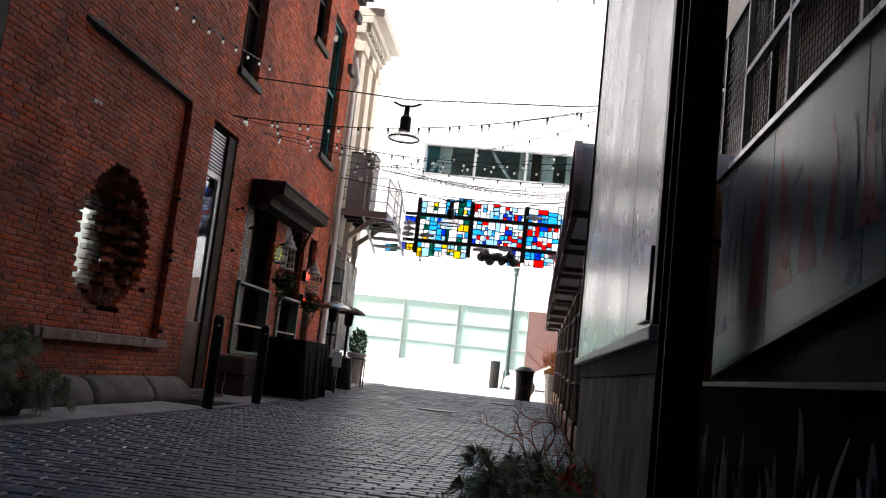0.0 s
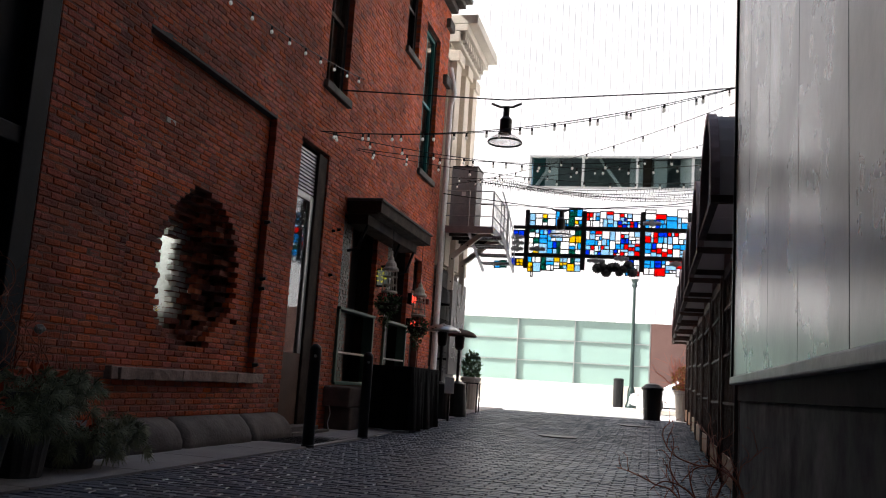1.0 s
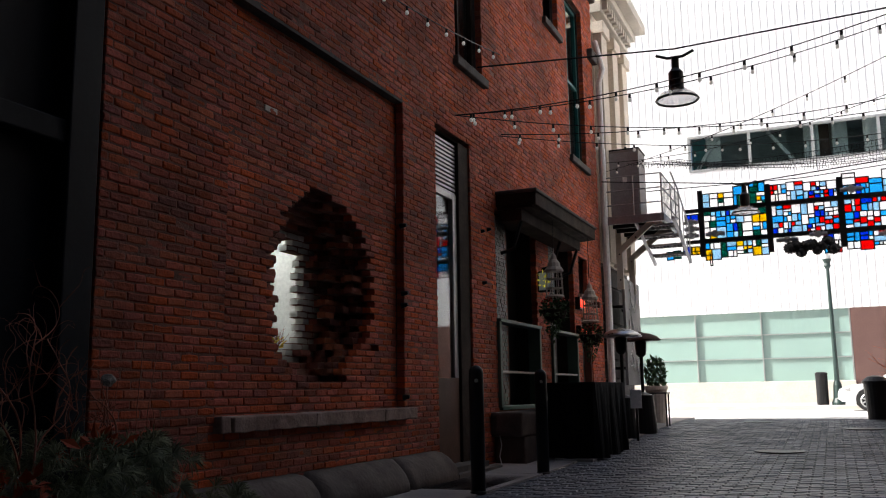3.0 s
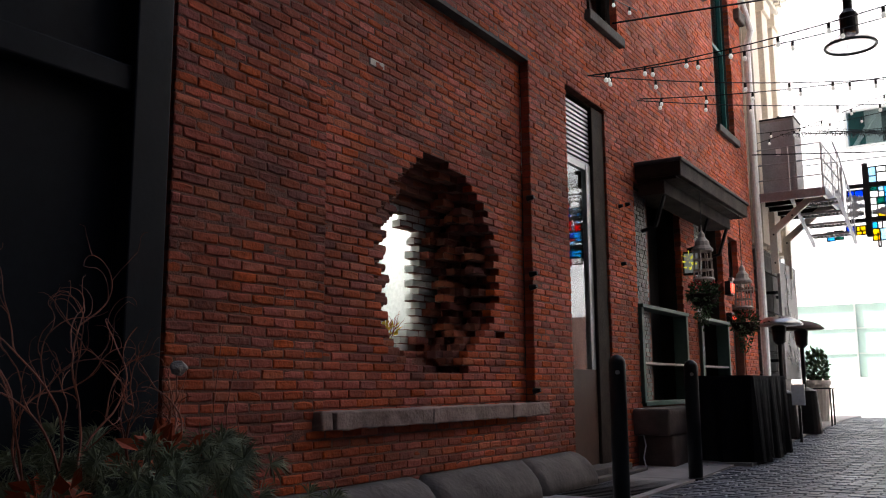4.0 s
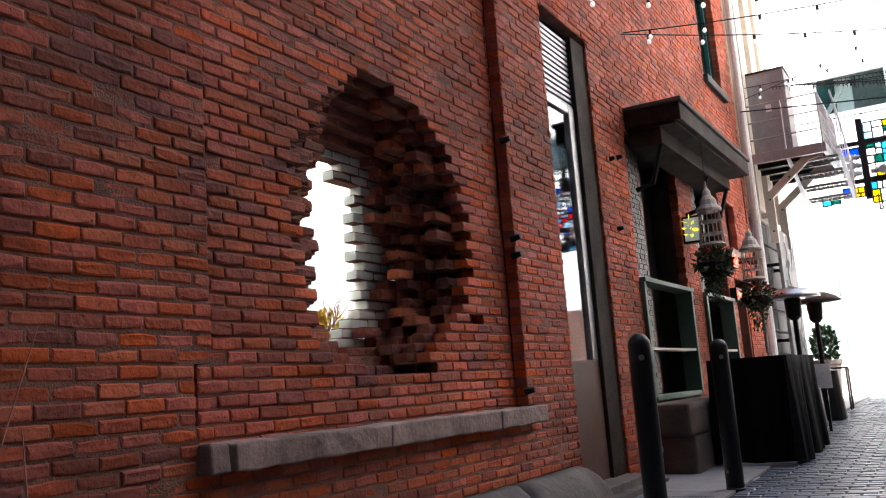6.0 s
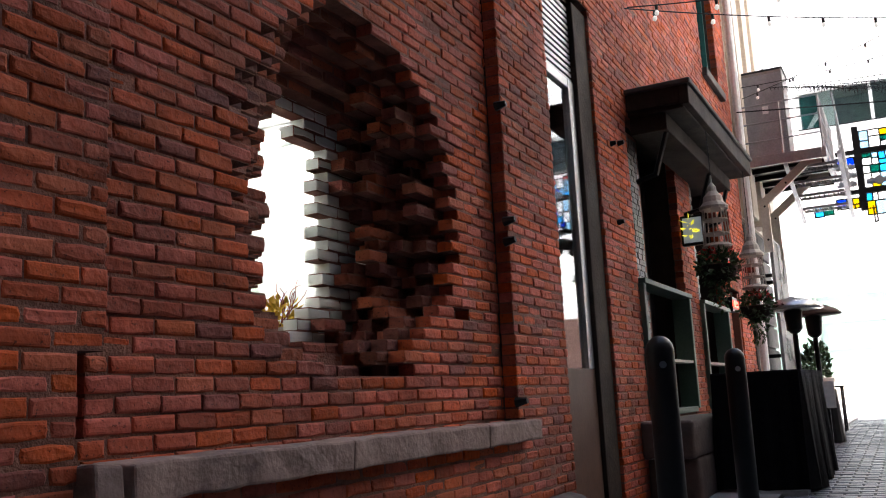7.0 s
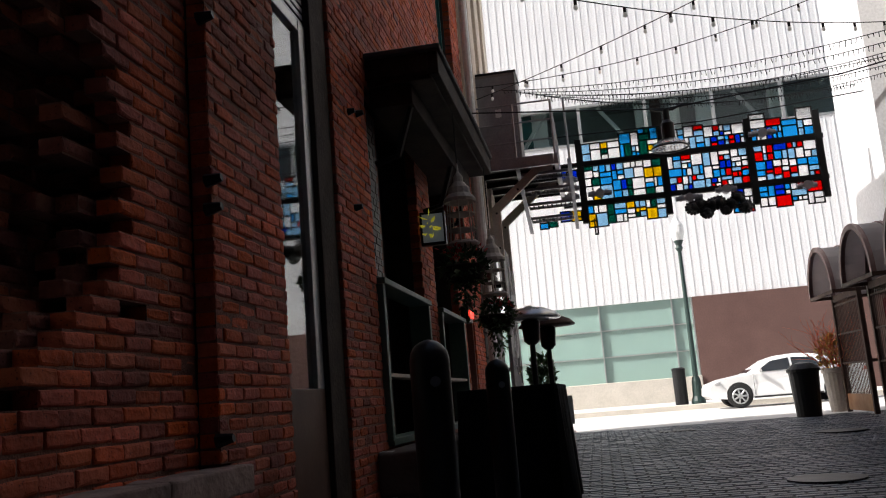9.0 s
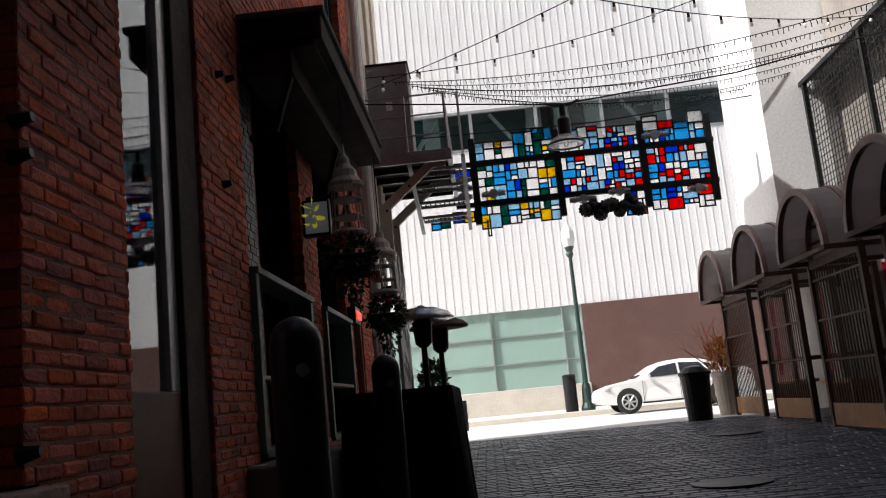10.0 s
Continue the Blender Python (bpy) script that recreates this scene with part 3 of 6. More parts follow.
def shop_window(name, o, n):
    w = tagged(new(name), "deep shop window with green frame, mosaic tiles and a low box", "window", kind="structure")
    a, b = o[0], o[1]
    part("reveal", boxes((-6.3, W - 0.104, a - 0.04, a, 0.3, 3.8), (-6.3, W - 0.104, b, b + 0.04, 0.3, 3.8), (-6.3, W - 0.1, a, b, 3.8, 3.86), (-6.3, -5.31, a, b, 0.2, 0.3)), DARKWOOD, w)
    # mosaic wall: small tiles on a panel that faces the alley
    V, F = [], []
    r = random.Random(n)
    ty = (b - a) * 0.42
    for i in range(int(ty / 0.085)):
        for k in range(int(2.9 / 0.06)):
            yy, zz = a + 0.02 + i * 0.085 + (k % 2) * 0.04, 0.85 + k * 0.06
            x = -5.33 + r.uniform(-0.004, 0.004)
            nn = len(V)
            V += [(x, yy, zz), (x, yy + 0.078, zz), (x, yy + 0.078, zz + 0.053), (x, yy, zz + 0.053), (x - 0.02, yy, zz), (x - 0.02, yy + 0.078, zz), (x - 0.02, yy + 0.078, zz + 0.053), (x - 0.02, yy, zz + 0.053)]
            F += [tuple(q + nn for q in f) for f in ((0, 1, 2, 3), (4, 5, 1, 0), (5, 6, 2, 1), (6, 7, 3, 2), (7, 4, 0, 3))]
    t = new("mosaic", mesh_of("mosaic", V, F, MOSAIC))
    t.parent = w
    tagged(t, "green and pink mosaic tiles", kind="stuff")
    part("mosaic_bed", boxes((-5.42, -5.345, a, a + ty + 0.06, 0.8, 3.78)), MORTAR, w)
    # opaque black sheet stands in for the unlit depth of the shop
    part("shade_sheet", boxes((-5.6, -5.58, a + ty, b, 0.8, 3.78)), BLACK, w)
    f = part("frame", boxes((-5.36, -5.15, a - 0.02, a + 0.06, 0.82, 2.08), (-5.36, -5.15, b - 0.06, b + 0.02, 0.82, 2.08), (-5.36, -5.13, a - 0.02, b + 0.02, 2.08, 2.13), (-5.36, -5.16, a + 0.06, b - 0.06, 0.78, 0.84), bevel=0.006), GREENFRAME, w, "grey-green painted box frame")
    part("shelf", boxes((-5.34, -5.17, a + 0.06, b - 0.06, 1.33, 1.36)), LIMESTONE, w)
    part("stall_riser", boxes((-5.42, W - 0.01, a, b, 0.3, 0.78)), BRICK_PALE, w)
    return w


shop_window("window_1", SHOP1, 1)
shop_window("window_2", SHOP2, 2)

# worn stone blocks under the windows
for a, b, h0, h1, d in ((15.2, 16.6, 0.02, 0.42, -4.72), (15.05, 16.9, 0.42, 0.76, -4.72), (16.95, 18.4, 0.02, 0.74, -4.8), (18.45, 20.1, 0.02, 0.7, -4.85)):
    bm = bmesh.new()
    box(bm, W + 0.003, d, a, b, h0, h1, 0.03)
    bmesh.ops.subdivide_edges(bm, edges=[e for e in bm.edges if e.calc_length() > 0.2], cuts=5, use_grid_fill=True)
    for v in bm.verts:
        if v.co.x > W + 0.05:
            v.co += noise.noise_vector(v.co * 3.1) * 0.02
    tagged(part("stone_block", bm, BROWNSTONE, None, smooth=True), "worn brown sandstone block under the shop window", "stone block", "stone blocks under windows")

sw = tagged(new("door_2"), "dark narrow side door in a pale frame", "door", kind="structure")
part("leaf", boxes((-5.42, -5.36, SIDE[0] + 0.06, SIDE[1] - 0.06, 0.15, 2.4), bevel=0.01), BLACK, sw)
part("frame", boxes((-5.45, W - 0.02, SIDE[0], SIDE[0] + 0.07, 0.1, 2.45), (-5.45, W - 0.02, SIDE[1] - 0.07, SIDE[1], 0.1, 2.45), bevel=0.005), BRICK_PALE, sw)

rw = tagged(new("window_3"), "small window with red glazing and stone sill", "window", kind="structure")
part("pane", boxes((-5.4, -5.38, REDWIN[0], REDWIN[1], REDWIN[2], REDWIN[3])), mat("red_glass", (0.3, 0.02, 0.015), 0.15), rw)
part("frame", boxes((-5.38, -5.33, REDWIN[0], REDWIN[0] + 0.06, REDWIN[2], REDWIN[3]), (-5.38, -5.33, REDWIN[1] - 0.06, REDWIN[1], REDWIN[2], REDWIN[3]), (-5.38, -5.33, REDWIN[0] + 0.06, REDWIN[1] - 0.06, REDWIN[3] - 0.06, REDWIN[3])), BLACK, rw)
part("window_sill", boxes((W - 0.08, W + 0.07, REDWIN[0] - 0.12, REDWIN[1] + 0.12, REDWIN[2] - 0.12, REDWIN[2]), bevel=0.01), SILL, rw)


# ---- upper windows: sashes with bars, stone sills ----
def sash(name, o, material):
    a, b, c, d = o
    w = tagged(new(name), "tall dark sash window with a projecting stone sill", "window", kind="structure")
    part("frame", boxes((-5.42, -5.34, a, a + 0.07, c, d), (-5.42, -5.34, b - 0.07, b, c, d), (-5.42, -5.34, a + 0.07, b - 0.07, d - 0.08, d), (-5.42, -5.34, a + 0.07, b - 0.07, c, c + 0.08), (-5.43, -5.35, a + 0.07, b - 0.07, (c + d) / 2 - 0.03, (c + d) / 2 + 0.04)), material, w)
    m = (a + b) / 2
    part("bar", boxes((-5.42, -5.37, m - 0.02, m + 0.02, c + 0.08, (c + d) / 2 - 0.03), (-5.42, -5.37, m - 0.02, m + 0.02, (c + d) / 2 + 0.04, d - 0.08)), material, w)
    for z0, z1 in ((c + 0.08, (c + d) / 2 - 0.03), ((c + d) / 2 + 0.04, d - 0.08)):
        part("pane", boxes((-5.405, -5.395, a + 0.07, b - 0.07, z0, z1)), GLASS, w)
    part("window_sill", boxes((W - 0.1, W + 0.08, a - 0.08, b + 0.08, c - 0.13, c), bevel=0.012), DARKSTONE, w)
    part("reveal", boxes((-5.45, W - 0.102, a - 0.03, a, c, d), (-5.45, W - 0.102, b, b + 0.03, c, d), (-5.45, W - 0.102, a, b, d, d + 0.03)), DARKSTONE, w)


for i, (o, m) in enumerate(((UP1, DARKWOOD), (UP2, BLACK), (UP3, BLACK), (UP4, TEAL))):
    sash("window_%d" % (i + 4), o, m)
# cornice of the brick building
setting("trim_cornice", boxes((-5.3, -5.02, 7.4, 22.25, 10.45, 10.62), (-5.3, -4.85, 7.4, 22.35, 10.62, 10.78), (-5.3, -4.7, 7.4, 22.45, 10.78, 10.9), bevel=0.02), DARKSTONE, "brown stone cornice of the brick building", "cornice")
for z in (8.4, 9.9):
    setting("trim", boxes((-5.3, -5.08, 21.75, 22.25, z, z + 0.25), bevel=0.03), DARKSTONE, "carved stone corner block on the wall", "corner block")

# iron wall anchors and small iron pegs
for yy, zz in ((12.25, 3.0), (12.28, 2.2), (12.27, 2.06), (14.85, 3.35), (15.12, 3.42), (12.3, 1.0), (14.9, 2.6)):
    bm = bmesh.new()
    tube(bm, [(W - 0.02, yy, zz), (W + 0.06, yy, zz + 0.01)], 0.035, 7, 0.02)
    tagged(part("iron_peg", bm, BLACK), "rusted black iron peg in the brick wall", "wall anchor", "iron pegs")

# ---- bollards ----
def bollard(x, y):
    b = thing("bollard", "glossy black steel bollard with a domed top", "bollard", x, y, 0, "black bollards")
    bm = bmesh.new()
    prof = [(0.078, 0.0), (0.078, 1.255)] + [(0.078 * math.cos(a), 1.255 + 0.078 * math.sin(a)) for a in (0.4, 0.8, 1.1, 1.35)] + [(0.004, 1.334)]
    lathe(bm, x, y, prof, 24)
    part("post", bm, BLACK, b, smooth=True)
    bm = bmesh.new()
    lathe(bm, x, y, [(0.085, 0.0), (0.085, 0.03), (0.079, 0.036)], 20)
    part("collar", bm, BLACK, b)
    bm = bmesh.new()
    tube(bm, [(x + 0.03, y - 0.072, 1.17), (x + 0.033, y - 0.084, 1.17)], 0.02, 12)
    part("cap", bm, STEEL, b, "small round steel cap")
    return b


bollard(-4.14, 11.85)
bollard(-4.14, 14.12)

# ---- cloth-covered table ----
tb = thing("covered_table", "long table draped to the ground in black cloth", "table", -4.14, 16.9, 0)
bm = bmesh.new()
X0, X1, Y0, Y1, HT = -4.68, -3.86, 15.8, 17.8, 1.17
loop = []
n = 120
GZ = rise(16.0)
per = 2 * (X1 - X0) + 2 * (Y1 - Y0)
for i in range(n):
    s = per * i / n
    if s < X1 - X0:
        p, nn = (X0 + s, Y0), (0, -1)
    elif s < X1 - X0 + Y1 - Y0:
        p, nn = (X1, Y0 + s - (X1 - X0)), (1, 0)
    elif s < 2 * (X1 - X0) + Y1 - Y0:
        p, nn = (X1 - (s - (X1 - X0) - (Y1 - Y0)), Y1), (0, 1)
    else:
        p, nn = (X0, Y1 - (s - 2 * (X1 - X0) - (Y1 - Y0))), (-1, 0)
    loop.append((p, nn, s))
rows = []
for zi in range(8):
    z = HT - 0.02 - (HT - 0.05 - GZ) * zi / 7
    amp = 0.004 + 0.03 * zi / 7
    ring = []
    for p, nn, s in loop:
        w = amp * (math.sin(s * 17) + 0.6 * math.sin(s * 31 + 1) + 0.8 * math.sin(s * 7)) + 0.03 * zi / 7
        ring.append(bm.verts.new((p[0] + nn[0] * w, p[1] + nn[1] * w, z + 0.012 * math.sin(s * 9) * (zi == 7))))
    rows.append(ring)
for a, b in zip(rows, rows[1:]):
    for i in range(n):
        bm.faces.new((a[i], a[(i + 1) % n], b[(i + 1) % n], b[i]))
top = [bm.verts.new((v.co.x * 0.99 + (X0 + X1) / 2 * 0.01, v.co.y * 0.99 + (Y0 + Y1) / 2 * 0.01, HT)) for v in rows[0]]
for i in range(n):
    bm.faces.new((top[i], top[(i + 1) % n], rows[0][(i + 1) % n], rows[0][i]))
bm.faces.new(top)
part("tablecloth", bm, BLACKCLOTH, tb, smooth=False)
part("base_board", boxes((-4.45, -3.9, 15.7, 15.95, GZ - 0.02, GZ + 0.03)), ALU, tb)

# small sandwich board and planter past the table
sb = thing("menu_stand", "small white menu card on a dark stand", "sign stand", -3.95, 19.2, 0)
part("post", boxes((-3.97, -3.93, 19.18, 19.22, 0.03, 1.0)), BLACK, sb)
part("base_plate", boxes((-4.15, -3.75, 19.05, 19.35, 0.0, 0.035), bevel=0.008), BLACK, sb)
part("card", boxes((-4.05, -3.85, 19.15, 19.17, 0.72, 1.05)), WHITE, sb, "white card")


def leaf_cloud(bm, cx, cy, cz, rx, ry, rz, n, size, seed, up=0.0):
    r = random.Random(seed)
    for _ in range(n):
        while True:
            p = Vector((r.uniform(-1, 1), r.uniform(-1, 1), r.uniform(-1, 1)))
            if p.length < 1 and r.random() < 0.35 + p.length:
                break
        c = Vector((cx + p.x * rx, cy + p.y * ry, cz + p.z * rz))
        d = (p + Vector((r.uniform(-1, 1), r.uniform(-1, 1), r.uniform(-0.6, 1) + up))).normalized()
        s = d.orthogonal().normalized()
        s = Matrix.Rotation(r.uniform(0, 6.3), 3, d) @ s
        L, w = size * r.uniform(0.6, 1.3), size * r.uniform(0.16, 0.34)
        k = d.cross(s) * w * 0.4
        v = [bm.verts.new(q) for q in (c, c + d * L * 0.5 + s * w + k, c + d * L, c + d * L * 0.5 - s * w + k)]
        bm.faces.new(v)
    return bm


def needles(bm, p, d, n, L, r, wid=0.0055):
    """A whorl of long pine needles at p round the direction d."""
    for _ in range(n):
        e = (d * r.uniform(0.5, 1.2) + Vector((r.uniform(-1, 1), r.uniform(-1, 1), r.uniform(-1, 0.8)))).normalized()
        s = e.orthogonal().normalized() * wid
        q = p + e * L * r.uniform(0.6, 1.1) - Vector((0, 0, L * 0.25))
        m = p + e * L * 0.5
        bm.faces.new([bm.verts.new(c) for c in (p - s * 0.5, p + s * 0.5, m + s, q, m - s)])


def crooked(bm, p, d, L, r0, seed, twist=0.35, seg=12, fork=2):
    r = random.Random(seed)
    pts = [Vector(p)]
    d = Vector(d).normalized()
    for i in range(seg):
        d = (d + Vector((r.uniform(-1, 1), r.uniform(-1, 1), r.uniform(-0.5, 0.6))) * twist).normalized()
        if d.z < -0.1:
            d.z = 0.2
        pts.append(pts[-1] + d * L / seg)
        if fork and i in (seg // 3, seg // 2, seg * 2 // 3):
            crooked(bm, pts[-1], d + Vector((r.uniform(-1, 1), r.uniform(-1, 1), r.uniform(-0.2, 0.6))), L * 0.5, r0 * 0.55, seed * 7 + i, twist * 1.3, max(5, seg // 2), fork - 1)
    tube(bm, pts, r0, 5, r0 * 0.35)


def curl(bm, p, d, L, r0, seed, fork=3):
    """A willow rod: a nearly straight foot, then ever tighter loops, with side shoots that curl too."""
    r = random.Random(seed)
    seg = 22
    pts, d = [Vector(p)], Vector(d).normalized()
    axis = Vector((r.uniform(-1, 1), r.uniform(-1, 1), r.uniform(-0.3, 0.3))).normalized()
    for i in range(seg):
        u = i / seg
        if i % 6 == 0:
            axis = Vector((r.uniform(-1, 1), r.uniform(-1, 1), r.uniform(-0.3, 0.3))).normalized()
        d = Matrix.Rotation(r.uniform(0.1, 0.28) * (0.35 + 2.0 * u * u), 3, axis) @ d
        d = (d + Vector((r.uniform(-0.1, 0.1), r.uniform(-0.1, 0.1), 0.1 * (1 - u)))).normalized()
        pts.append(pts[-1] + d * L / seg)
        if fork and i in (6, 10, 14, 17) and r.random() < 0.8:
            curl(bm, pts[-1], d + Vector((r.uniform(-0.9, 0.9), r.uniform(-0.9, 0.9), 0.2)), L * r.uniform(0.35, 0.55), r0 * 0.5, seed * 5 + i, max(0, fork - 2))
    tube(bm, pts, r0, 5, r0 * 0.25)


def pot(t, x, y, r, h, material, z=0):
    bm = bmesh.new()
    seg = 36
    lathe(bm, x, y, [(r * 0.72, z), (r * 0.74, z + 0.05), (r * 0.95, z + h - 0.1), (r * 1.06, z + h - 0.09), (r * 1.06, z + h), (r * 0.9, z + h), (r * 0.86, z + h - 0.06)], seg)
    for v in bm.verts:
        a = math.atan2(v.co.y - y, v.co.x - x)
        if z + 0.04 < v.co.z < z + h - 0.095:
            k = 1 - 0.035 * (round(a * seg / 6.2832) % 2)
            v.co.x, v.co.y = x + (v.co.x - x) * k, y + (v.co.y - y) * k
    return part("pot", bm, material, t, "fluted pot")


def winter_planter(x, y, seed, h=0.62, twigs=True, tall=1.0):
    t = thing("planter", "winter planter with pine sprays, red curly willow twigs and orange leaves", "planter", x, y, 0, "winter planters")
    r = random.Random(seed)
    pot(t, x, y, 0.27, h, POT)
    part("soil", lathe(bmesh.new(), x, y, [(0.22, h - 0.1), (0.22, h - 0.05)]), DARKSTONE, t)
    bm = bmesh.new()
    for i in range(85):
        a, el = r.uniform(0, 6.28), r.uniform(-0.15, 0.75)
        d = Vector((math.cos(a), math.sin(a), el)).normalized()
        L = r.uniform(0.2, 0.52)
        base = Vector((x, y, h - 0.05)) + Vector((d.x, d.y, 0)) * 0.12
        tip = base + d * L - Vector((0, 0, 0.1 * L))
        tube(bm, [base, (base + tip) / 2 + Vector((0, 0, 0.04)), tip], 0.005, 4, 0.003)
        needles(bm, tip, d, 66, 0.13, r, 0.003)
        needles(bm, (base + tip) / 2 + Vector((0, 0, 0.04)), d, 26, 0.1, r, 0.003)
    part("pine_sprays", bm, LEAF, t, "blue-green pine needle sprays")
    bm = bmesh.new()
    leaf_cloud(bm, x + 0.12, y - 0.05, h + 0.06, 0.16, 0.2, 0.09, 40, 0.11, seed)
    part("orange_leaves", bm, ORANGE, t, "orange dried leaves")
    if twigs:
        bm = bmesh.new()
        for i in range(6):
            a = r.uniform(0, 6.28)
            curl(bm, (x + 0.08 * math.cos(a), y + 0.08 * math.sin(a), h - 0.05), (0.25 * math.cos(a), 0.25 * math.sin(a), 1), r.uniform(0.75, 1.1) * tall, 0.0085, seed * 13 + i)
        part("curly_willow", bm, TWIG, t, "reddish curly willow")
        bm = bmesh.new()
        for (dx, dy, dz) in ((-0.22, 0.36, 0.5),) if h > 0.6 else ((-0.1, 0.1, 0.1),):
            s = bmesh.ops.create_icosphere(bm, subdivisions=3, radius=0.042, matrix=Matrix.Translation((x + dx, y + dy, h + dz)))
        for v in bm.verts:
            v.co += noise.noise_vector(v.co * 30) * 0.014
        part("white_tuft", bm, WHITEFLUFF, t, "pale dried flower head")
        if h > 0.6:
            part("flower_stem", tube(bmesh.new(), [(x - 0.05, y + 0.1, h - 0.05), (x - 0.1, y + 0.25, h + 0.2), (x - 0.22, y + 0.35, h + 0.47)], 0.007, 5, 0.004), TWIG, t, "orange-red stem")
            for k, (dx, dy, dz) in enumerate(((-0.3, 0.75, 0.75), (-0.36, 0.95, 0.7), (-0.3, 0.85, 0.35))):
                part("thin_stem", tube(bmesh.new(), [(x - 0.1, y + 0.5 + 0.1 * k, 0.3), (x - 0.2, y + 0.6 + 0.1 * k, h + dz * 0.4), (x + dx, y + dy, h + dz)], 0.004, 4, 0.002), TWIG, t)
    return t


winter_planter(-4.62, 6.95, 11, 0.66, True, 0.6)
winter_planter(-4.6, 6.42, 12, 0.5, True, 1.2)
winter_planter(-4.72, 7.75, 13, 0.25, False)

# ---- hanging lanterns with flower baskets ----
def lantern(x, y, z, s=1.0):
    t = thing("hanging_lantern", "white filigree lantern hanging above a flower basket", "lantern", x, y, z, "hanging lanterns")
    part("roof", lathe(bmesh.new(), x, y, [(0.15 * s, z + 0.42 * s), (0.155 * s, z + 0.45 * s), (0.11 * s, z + 0.5 * s), (0.10 * s, z + 0.56 * s), (0.05 * s, z + 0.62 * s), (0.045 * s, z + 0.67 * s), (0.012, z + 0.72 * s), (0.006, z + 0.8 * s)], 12), PALEPOT, t)
    part("base_plate", lathe(bmesh.new(), x, y, [(0.15 * s, z), (0.16 * s, z + 0.02), (0.13 * s, z + 0.05 * s)], 12), PALEPOT, t)
    for k in range(8):
        a = k * math.pi / 4
        bm = bmesh.new()
        tube(bm, [(x + 0.14 * s * math.cos(a), y + 0.14 * s * math.sin(a), z + 0.04), (x + 0.12 * s * math.cos(a), y + 0.12 * s * math.sin(a), z + 0.43 * s)], 0.008, 5)
        part("bar", bm, PALEPOT, t)
    for zz in (0.15, 0.3):
        part("hoop", lathe(bmesh.new(), x, y, [(0.135 * s, z + zz * s), (0.14 * s, z + zz * s + 0.012)], 12), PALEPOT, t)
    part("chain", tube(bmesh.new(), [(x, y, z + 0.78 * s), (x, y, 3.8)], 0.006, 5), BLACK, t)
    return t


def flower_basket(x, y, z, seed):
    t = thing("flower_basket", "hanging basket of dark ivy with red flowers", "hanging basket", x, y, z, "flower baskets")
    part("bowl", lathe(bmesh.new(), x, y, [(0.05, z - 0.16), (0.16, z - 0.1), (0.21, z + 0.02), (0.2, z + 0.03)], 14), DARKWOOD, t)
    bm = leaf_cloud(bmesh.new(), x, y, z + 0.02, 0.22, 0.24, 0.18, 380, 0.075, seed)
    leaf_cloud(bm, x + 0.02, y - 0.12, z - 0.22, 0.1, 0.1, 0.24, 160, 0.06, seed + 1, -0.8)
    part("leaves", bm, LEAF3, t, "trailing green leaves")
    fr_ = random.Random(seed + 2)
    for k in range(9):
        part("flower", leaf_cloud(bmesh.new(), x + fr_.uniform(-0.18, 0.18), y + fr_.uniform(-0.2, 0.2), z + fr_.uniform(0.08, 0.2), 0.03, 0.03, 0.02, 5, 0.06, seed + k), REDFLOWER, t, "red flower")
    part("hanger", tube(bmesh.new(), [(x - 0.2, y, z), (x - 0.05, y, z + 0.3), (x + 0.2, y, z)], 0.005, 4), BLACK, t)
    return t


lantern(-4.62, 16.55, 2.5, 1.0)
flower_basket(-4.62, 16.5, 2.28, 21)
lantern(-4.6, 18.7, 2.25, 1.0)
flower_basket(-4.6, 18.65, 2.0, 31)

ys_ = thing("projecting_sign", "small lit yellow and white sign box on the brick pier", "sign", -5.05, 17.5, 2.9)
part("box", boxes((W + 0.003, -4.93, 17.5, 17.6, 2.72, 3.08), bevel=0.01), BLACK, ys_)
part("face", boxes((-5.17, -4.95, 17.49, 17.5, 2.75, 3.05)), glow("white_sign", (0.3, 0.34, 0.38), 0.06), ys_, "pale lit face")
part("emblem", leaf_cloud(bmesh.new(), -5.09, 17.48, 2.92, 0.06, 0.005, 0.1, 16, 0.09, 8), glow("yellow_sign", (0.6, 0.55, 0.05), 0.2), ys_, "yellow shapes")

ns = thing("neon_sign", "red lit neon sign on the brick wall", "sign", -5.1, 19.95, 2.6)
part("panel", boxes((W + 0.003, -5.1, 19.9, 20.25, 2.62, 2.86)), BLACK, ns)
part("panel", boxes((W + 0.003, -5.1, 19.9, 20.3, 2.1, 2.3)), BLACK, ns)
for a, b, c, d in ((19.94, 20.0, 2.66, 2.82), (20.04, 20.1, 2.66, 2.82), (20.14, 20.2, 2.66, 2.82), (19.93, 20.27, 2.15, 2.25)):
    part("stroke", boxes((-5.1, -5.08, a, b, c, d), bevel=0.006), NEON, ns, "glowing red stroke")
fd = thing("fire_bell", "red alarm horn on a short pipe", "alarm", -4.95, 20.3, 2.75)
part("pipe", tube(bmesh.new(), [(W, 20.32, 2.72), (-4.9, 20.32, 2.72)], 0.025, 8), RUST, fd)
part("horn", boxes((-4.95, -4.8, 20.27, 20.37, 2.66, 2.78), bevel=0.02), RUST, fd)

